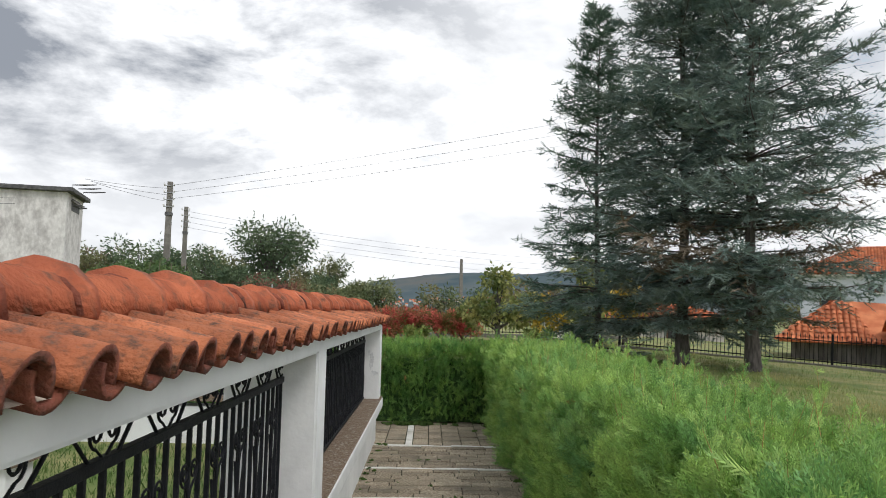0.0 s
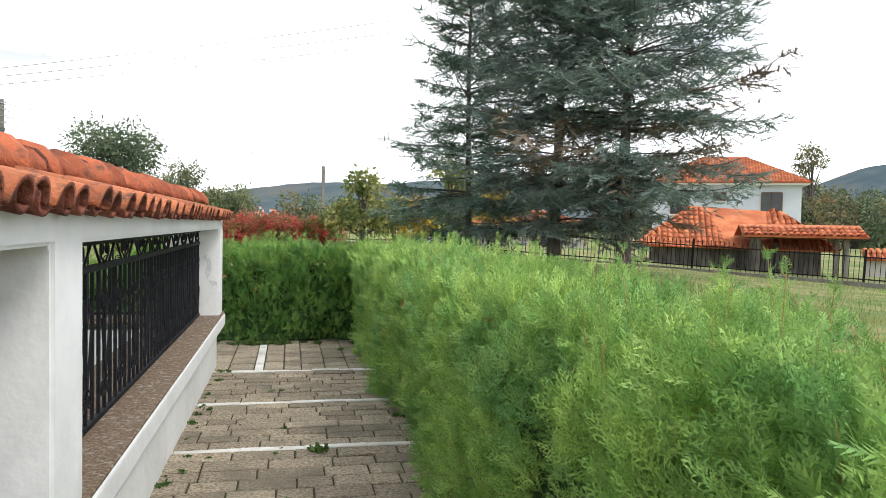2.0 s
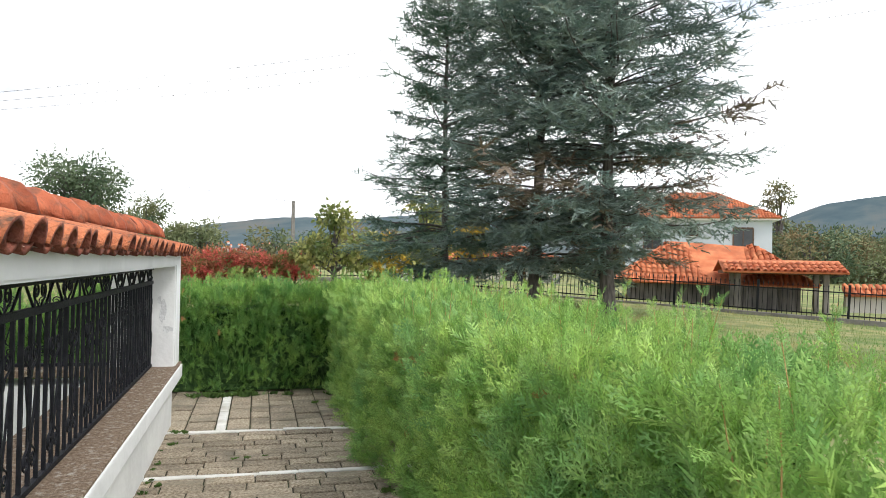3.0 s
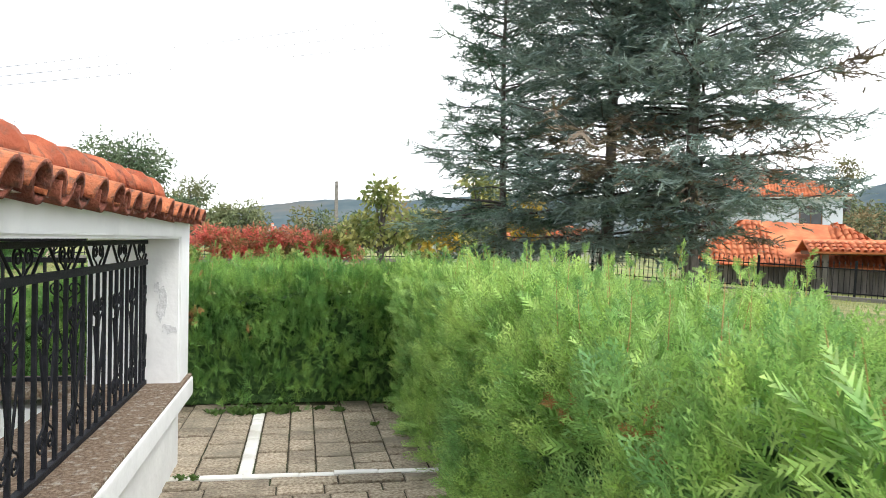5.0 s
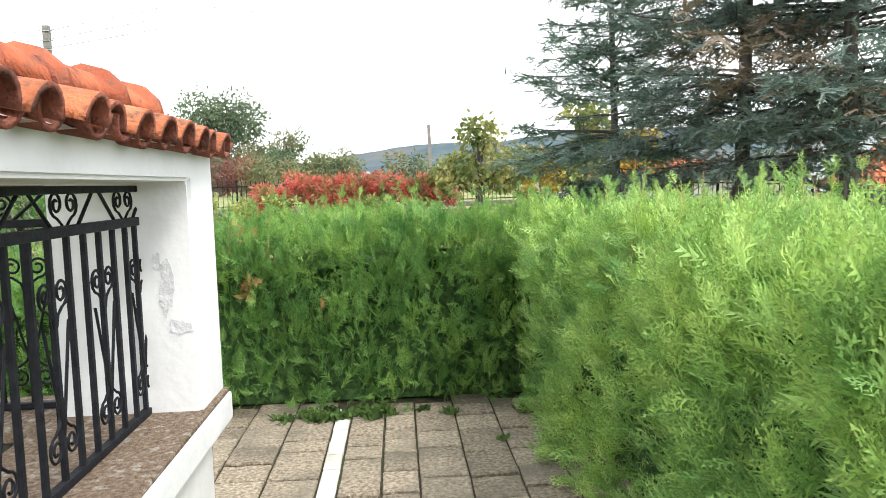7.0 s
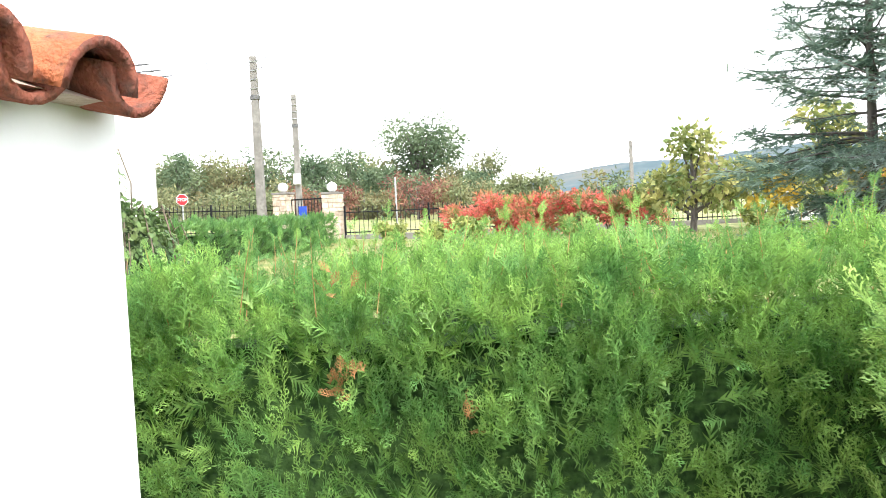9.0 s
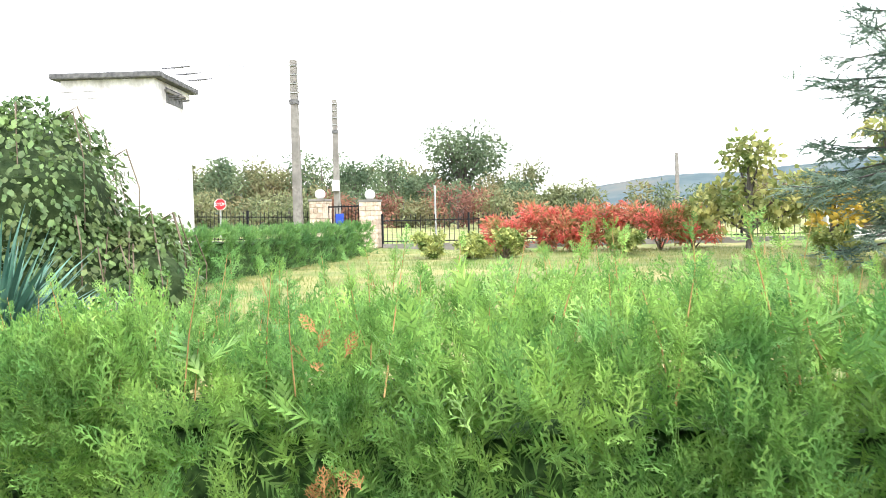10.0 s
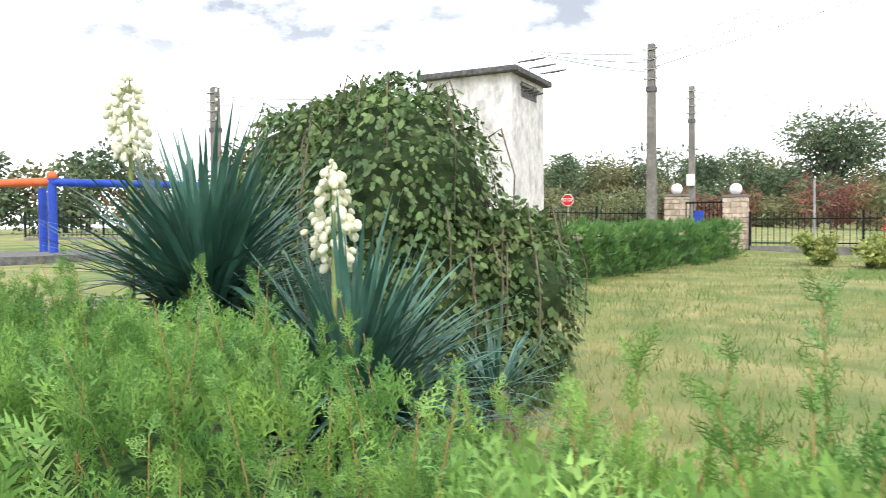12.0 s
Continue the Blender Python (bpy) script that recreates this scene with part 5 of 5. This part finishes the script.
def swing_frame():
    x, y = -21.6, 18.6
    base = float(ground_z(x, y))
    s = empty("swing_frame", x, y, base, 40, label="blue and orange steel swing frame", category="swing")
    for nm, pts, mt in (("post", [(0, 0, -0.2), (0, 0, 2.0)], BLUE), ("post", [(-0.75, 0.9, -0.2), (-0.75, 0.9, 1.75)], BLUE), ("crossbar", [(-0.0, 0, 1.88), (-5.0, 0.5, 1.80)], ORANGE), ("crossbar", [(0, 0, 1.86), (3.2, 2.4, 1.86)], BLUE)):
        V, F = tube(pts, 0.11, 10)
        mesh_ob(nm, np_mesh(nm, V, F, True), mt, s)
    bm = bmesh.new()
    bmesh.ops.create_uvsphere(bm, u_segments=12, v_segments=8, radius=0.13, matrix=Matrix.Translation((0, 0, 2.02)))
    part("cap", bm, ORANGE, s)


swing_frame()
road = boxm("road", -60, -19.5, 14.5, 20.5, 0.3, 0.74, ROADM)
tagged(road, "pale grey paved playground surface", "paving", kind="structure")


# ---- house, shed, small buildings ----
def tile_field(u0, u1, length, pitch=0.22, course=0.34, seg=4):
    """Barrel tile courses over a slope: u along the eave, v up the slope, as verts (u, v, height)."""
    nc, nr = max(2, int((u1 - u0) / pitch)), max(2, int(length / course))
    pcs = []
    for i in range(nc):
        a = np.linspace(0, np.pi, seg + 1)
        uu = u0 + (i + 0.5) * pitch + 0.09 * np.cos(a)
        hh = 0.085 * np.sin(a)
        for j in range(nr):
            jit = rng.normal(0, 0.01, 3)
            lo = np.stack([uu + jit[0], np.full(seg + 1, j * course - 0.04), hh + 0.035 + jit[1]], -1)
            up = np.stack([uu + jit[2], np.full(seg + 1, (j + 1) * course), hh * 0.8], -1)
            k = np.arange(seg)
            pcs.append((np.concatenate([lo, up]), np.stack([k, k + 1, k + seg + 2, k + seg + 1], -1)))
    return join(pcs)


def slope_tiles(name, parent, p0, p1, q0, q1):
    """A tiled plane from eave p0-p1 up to ridge q0-q1 (clipped to the quadrilateral)."""
    p0, p1, q0, q1 = (np.array(v, float) for v in (p0, p1, q0, q1))
    U = p1 - p0
    L = np.linalg.norm(U)
    U = U / L
    W = ((q0 + q1) - (p0 + p1)) / 2
    W = W - U * (W @ U)
    H = np.linalg.norm(W)
    W = W / H
    Nn = np.cross(U, W)
    V, F = tile_field(0, L, H)
    cen = V[F].mean(1)
    fr = np.clip(cen[:, 1] / H, 0, 1)
    lo, hi = ((q0 - p0) @ U) * fr, L + ((q1 - p1) @ U) * fr
    keep = (cen[:, 0] >= lo - 0.05) & (cen[:, 0] <= hi + 0.05)
    F = F[keep]
    used = np.unique(F)
    remap = np.zeros(len(V), int)
    remap[used] = np.arange(len(used))
    V, F = V[used], remap[F]
    V = p0 + V[:, 0:1] * U + V[:, 1:2] * W + V[:, 2:3] * Nn
    tagged(mesh_ob(name, np_mesh(name, V, F), ROOF_FAR, parent), kind="stuff")
    me = bpy.data.meshes.new("roof_deck")
    o = -0.06 * Nn
    me.from_pydata([tuple(v) for v in (p0, p1, q1, q0, p0 + o, p1 + o, q1 + o, q0 + o)], [], [(0, 1, 2, 3), (7, 6, 5, 4), (0, 4, 5, 1), (1, 5, 6, 2), (2, 6, 7, 3), (3, 7, 4, 0)])
    mesh_ob("roof_deck", me, ROOF_FAR, parent)


def hip_roof(parent, x0, x1, y0, y1, z, rise, ridge_in, skip=()):
    ym = (y0 + y1) / 2
    A, B, C, D = (x0, y0, z), (x1, y0, z), (x1, y1, z), (x0, y1, z)
    R0, R1 = (x0 + ridge_in, ym, z + rise), (x1 - ridge_in, ym, z + rise)
    slope_tiles("roof_front", parent, A, B, R0, R1)
    slope_tiles("roof_side", parent, D, A, R0, R0)
    slope_tiles("roof_side", parent, B, C, R1, R1)
    slope_tiles("roof_back", parent, C, D, R1, R0)


def window(parent, x, y, z, w, h, axis="y"):
    wd = empty("window", x, y, z)
    wd.parent = parent
    boxm("pane", -w / 2, w / 2, -0.02, 0.0, 0, h, GLASS, wd)
    for a, b, c, d in ((-w / 2 - 0.05, -w / 2 + 0.04, 0, h), (w / 2 - 0.04, w / 2 + 0.05, 0, h), (-0.03, 0.03, 0, h), (-w / 2, w / 2, -0.05, 0.04), (-w / 2, w / 2, h - 0.04, h + 0.05)):
        boxm("frame", a, b, -0.06, -0.021, c, d, BROWN, wd)
    boxm("sill", -w / 2 - 0.12, w / 2 + 0.12, -0.14, 0, -0.13, -0.06, WHITE, wd)


def house(x, y, z, rz, w, d, h, material, label, wins, rise=2.4):
    hs = empty("house", x, y, z, rz, label=label, category="house")
    boxm("wall", -w / 2, w / 2, 0, d, -2, h, material, hs, 0.02)
    boxm("eave_board", -w / 2 - 0.5, w / 2 + 0.5, -0.5, d + 0.5, h, h + 0.16, WHITE, hs)
    hip_roof(hs, -w / 2 - 0.6, w / 2 + 0.6, -0.6, d + 0.6, h + 0.17, rise, w * 0.42)
    for wx, wz, ww, wh in wins:
        window(hs, wx, -0.002, wz, ww, wh)
    return hs


house(33.2, 55.0, -0.4, -30, 11.0, 8.0, 5.3, HOUSEW, "pale blue rendered house with an orange tiled hip roof", [(3.4, 3.0, 1.45, 1.7), (-0.4, 4.1, 0.9, 0.6), (-3.4, 3.0, 1.4, 1.5)])
house(13.6, 44.0, -0.8, -8, 6.4, 5.0, 2.0, HOUSEG, "small grey house behind the conifers", [(0.5, 0.9, 1.1, 1.0), (-2.2, 0.9, 1.0, 1.0)], rise=1.0)


def shed():
    x, y = 17.0, 28.7
    base = float(ground_z(x, y)) - 0.1
    s = empty("tiled_shed", x, y, base, -26, label="low shed under a sagging orange tiled roof", category="shed")
    bd = bpy.data.meshes.new("board")
    bm = box(bmesh.new(), 0, 0.19, -0.02, 0.02, 0, 0.96)
    bm.to_mesh(bd)
    bm.free()
    boxm("wall", -3.2, 3.2, 0.06, 4.0, -0.2, 0.92, DARK, s)
    for k in range(32):
        mesh_ob("board", bd, WEATHER, s, m=pose(-3.2 + 0.2 * k, 0, -0.1))
    hip_roof(s, -3.7, 3.7, -0.7, 4.6, 0.92, 1.75, 2.2)
    # the old rafters have sunk between the two ends of the ridge
    for o in s.children:
        if o.name.startswith("roof"):
            for v in o.data.vertices:
                v.co.z -= 0.62 * max(0.0, v.co.z - 0.95) * math.exp(-((v.co.x - 0.35) / 0.95) ** 2) + 0.05 * math.sin(v.co.x * 2.3)
    p = empty("tiled_porch", x + 1.0, y - 2.7, base + 0.45, -26, label="tiled gate porch on wooden posts beside the shed", category="porch")
    for px in (-1.5, 1.5):
        for py in (0.1, 1.4):
            boxm("post", px - 0.09, px + 0.09, py - 0.09, py + 0.09, -0.8, 0.95, WEATHER, p, 0.01)
    boxm("beam", -2.0, 2.0, 0.0, 1.5, 0.9, 1.02, BROWN, p)
    slope_tiles("roof_front", p, (-2.1, -0.5, 1.0), (2.1, -0.5, 1.0), (-2.1, 0.75, 1.42), (2.1, 0.75, 1.42))
    slope_tiles("roof_back", p, (2.1, 2.0, 1.0), (-2.1, 2.0, 1.0), (2.1, 0.75, 1.42), (-2.1, 0.75, 1.42))
    w = empty("garden_wall", x + 6.2, y - 4.6, base + 0.3, -26, label="low cream wall with an orange tile coping", category="wall")
    boxm("wall", -3.2, 6.0, 0, 0.3, -0.3, 0.35, HOUSEG, w)
    slope_tiles("coping", w, (-3.3, -0.25, 0.34), (6.1, -0.25, 0.34), (-3.3, 0.2, 0.62), (6.1, 0.2, 0.62))


shed()


def kiosk():
    x, y = 6.2, 36.0
    base = float(ground_z(x, y))
    k = empty("garden_kiosk", x, y, base, 0, label="small white kiosk with brown shutters by the fence", category="kiosk")
    boxm("wall", -0.9, 0.9, 0, 1.2, -0.2, 1.25, WHITE, k, 0.01)
    boxm("roof_slab", -1.05, 1.05, -0.15, 1.35, 1.25, 1.34, CONCRETE, k, 0.01)
    for q in range(6):
        boxm("slat", 0.15, 0.8, -0.03, -0.003, 0.35 + 0.13 * q, 0.45 + 0.13 * q, BROWN, k)
    c = empty("white_cross", 4.9, 34.6, float(ground_z(4.9, 34.6)), 0, label="white stone cross by the fence", category="cross")
    boxm("upright", -0.09, 0.09, -0.07, 0.07, -0.1, 1.55, WHITE, c, 0.015)
    boxm("arm", -0.3, 0.3, -0.068, 0.068, 1.05, 1.2, WHITE, c, 0.015)


kiosk()


# ---- grass and weeds ----
def grass(name, n, x0, x1, y0, y1, h, label, material=BLADE):
    x, y = rng.uniform(x0, x1, n), y0 + (y1 - y0) * rng.random(n) ** 1.4
    p = np.stack([x, y, ground_z(x, y) - 0.01], -1)
    ax = np.stack([rng.normal(0, 0.35, n), rng.normal(0, 0.35, n), np.ones(n)], -1)
    tri = (np.array([(-0.05, 0, 0), (0.05, 0, 0), (0.0, 0.12, 1.0)]), np.array([(0, 1, 2)]))
    V, F = scatter(*tri, p, ax, h * rng.uniform(0.5, 1.4, n))
    tagged(mesh_ob(name, np_mesh(name, V, F), material), label, "grass", kind="stuff")


grass("lawn_grass", 100000, -12, 9, 12.1, 33, 0.10, "tufts of dry and green lawn grass")
grass("lawn_grass", 35000, 1.8, 17, 9, 28, 0.09, "short green and dry grass beside the hedge")
grass("yard_grass", 30000, -8.5, -1.5, 1.0, 9.0, 0.10, "green grass in the walled yard", WEED)


def weed(x, y, size, seed):
    r = np.random.default_rng(seed)
    n = int(24 + size * 200)
    a = r.uniform(0, 2 * np.pi, n)
    d = np.stack([np.cos(a), np.sin(a), r.uniform(0.3, 1.6, n)], -1)
    V, F = scatter(*LEAF, r.normal(0, size * 0.25, (n, 3)) * (1, 1, 0), d, size * r.uniform(0.3, 0.8, n) * 0.7)
    tagged(mesh_ob("weed", np_mesh("weed", V, F), WEED, m=pose(x, y, 0.002)), "green weed tuft growing between the pavers", "weed", group="weeds in the paving", kind="stuff")


weed(-0.25, 6.62, 0.10, 500)
wd = random.Random(12)
for k in range(46):
    weed(-1.13 + abs(wd.gauss(0, 0.05)), wd.uniform(3.2, 9.3), wd.uniform(0.02, 0.05), 501 + k)
for k in range(14):
    weed(wd.uniform(-1.0, -0.3), wd.uniform(4.0, 8.8), wd.uniform(0.02, 0.04), 560 + k)
for k in range(18):
    weed(wd.uniform(-1.3, 0.4), wd.uniform(10.75, 10.9), wd.uniform(0.06, 0.13), 580 + k)
for x, y, sz in ((0.12, 10.3, 0.06), (0.36, 7.4, 0.07), (0.36, 5.6, 0.07), (-1.0, 9.2, 0.06)):
    weed(x, y, sz, 610 + int(y))

# ---- paving ----
bed = boxm("pavement", -1.16, 0.95, -3.0, 9.62, -0.12, -0.012, SOIL)
tagged(bed, "worn limestone pavers with pale marble strips", "pavement", kind="structure")
boxm("joint_bed", -2.6, 0.95, 9.622, 11.2, -0.12, -0.013, SOIL, bed)
STRIPS = (-1.1, 0.15, 1.42, 2.7, 3.98, 5.26, 6.72, 7.95, 9.22)
pr = random.Random(2)
cache = {}


def piece(name, material, x0, x1, y0, y1, z=0.0, gap=0.011):
    w, l = round(x1 - x0 - gap, 2), round(y1 - y0 - gap * 1.4, 2)
    key = (name, w, l)
    if key not in cache:
        bm = box(bmesh.new(), -w / 2, w / 2, -l / 2, l / 2, -0.05, 0.0)
        top = [e for e in bm.edges if all(v.co.z > -0.01 for v in e.verts)]
        bmesh.ops.bevel(bm, geom=top, offset=0.006, segments=1, affect="EDGES")
        me = bpy.data.meshes.new(name)
        bm.to_mesh(me)
        bm.free()
        cache[key] = me
    mesh_ob(name, cache[key], material, bed, m=pose((x0 + x1) / 2, (y0 + y1) / 2, z + pr.uniform(-0.005, 0.005), pr.uniform(-0.8, 0.8), pr.uniform(-0.8, 0.8), pr.uniform(-1, 1)))


for y in STRIPS:
    x = -1.14
    while x < 0.85:
        w = pr.choice((0.2, 0.26, 0.32, 0.4))
        piece("marble_strip", MARBLE, x, x + w, y - 0.035, y + 0.035, 0.003, 0.004)
        x += w
for y0, y1 in zip(STRIPS[2:-1], STRIPS[3:]):
    rows = 8
    step = (y1 - y0 - 0.08) / rows
    for k in range(rows):
        x = -1.15 - pr.uniform(0, 0.15)
        while x < 0.85:
            w = pr.choice((0.20, 0.26, 0.32, 0.38))
            piece("paver", PAVER, x, x + w, y0 + 0.04 + k * step, y0 + 0.04 + (k + 1) * step)
            x += w
for k in range(9):
    piece("marble_strip", MARBLE, -0.77, -0.69, 9.26 + 0.19 * k, 9.26 + 0.19 * (k + 1), 0.003, 0.004)
for x0, x1 in ((-2.0, -1.75), (-1.75, -1.5), (-1.5, -1.26), (-1.26, -1.02), (-1.02, -0.775), (-0.685, -0.49), (-0.49, -0.32), (-0.32, -0.09), (-0.09, 0.14), (0.14, 0.36), (0.36, 0.6)):
    y = 9.26 if x0 > -1.3 else 9.63
    while y < 10.95:
        l = pr.choice((0.16, 0.2, 0.24, 0.3))
        piece("paver", PAVER, x0, x1, y, y + l)
        y += l
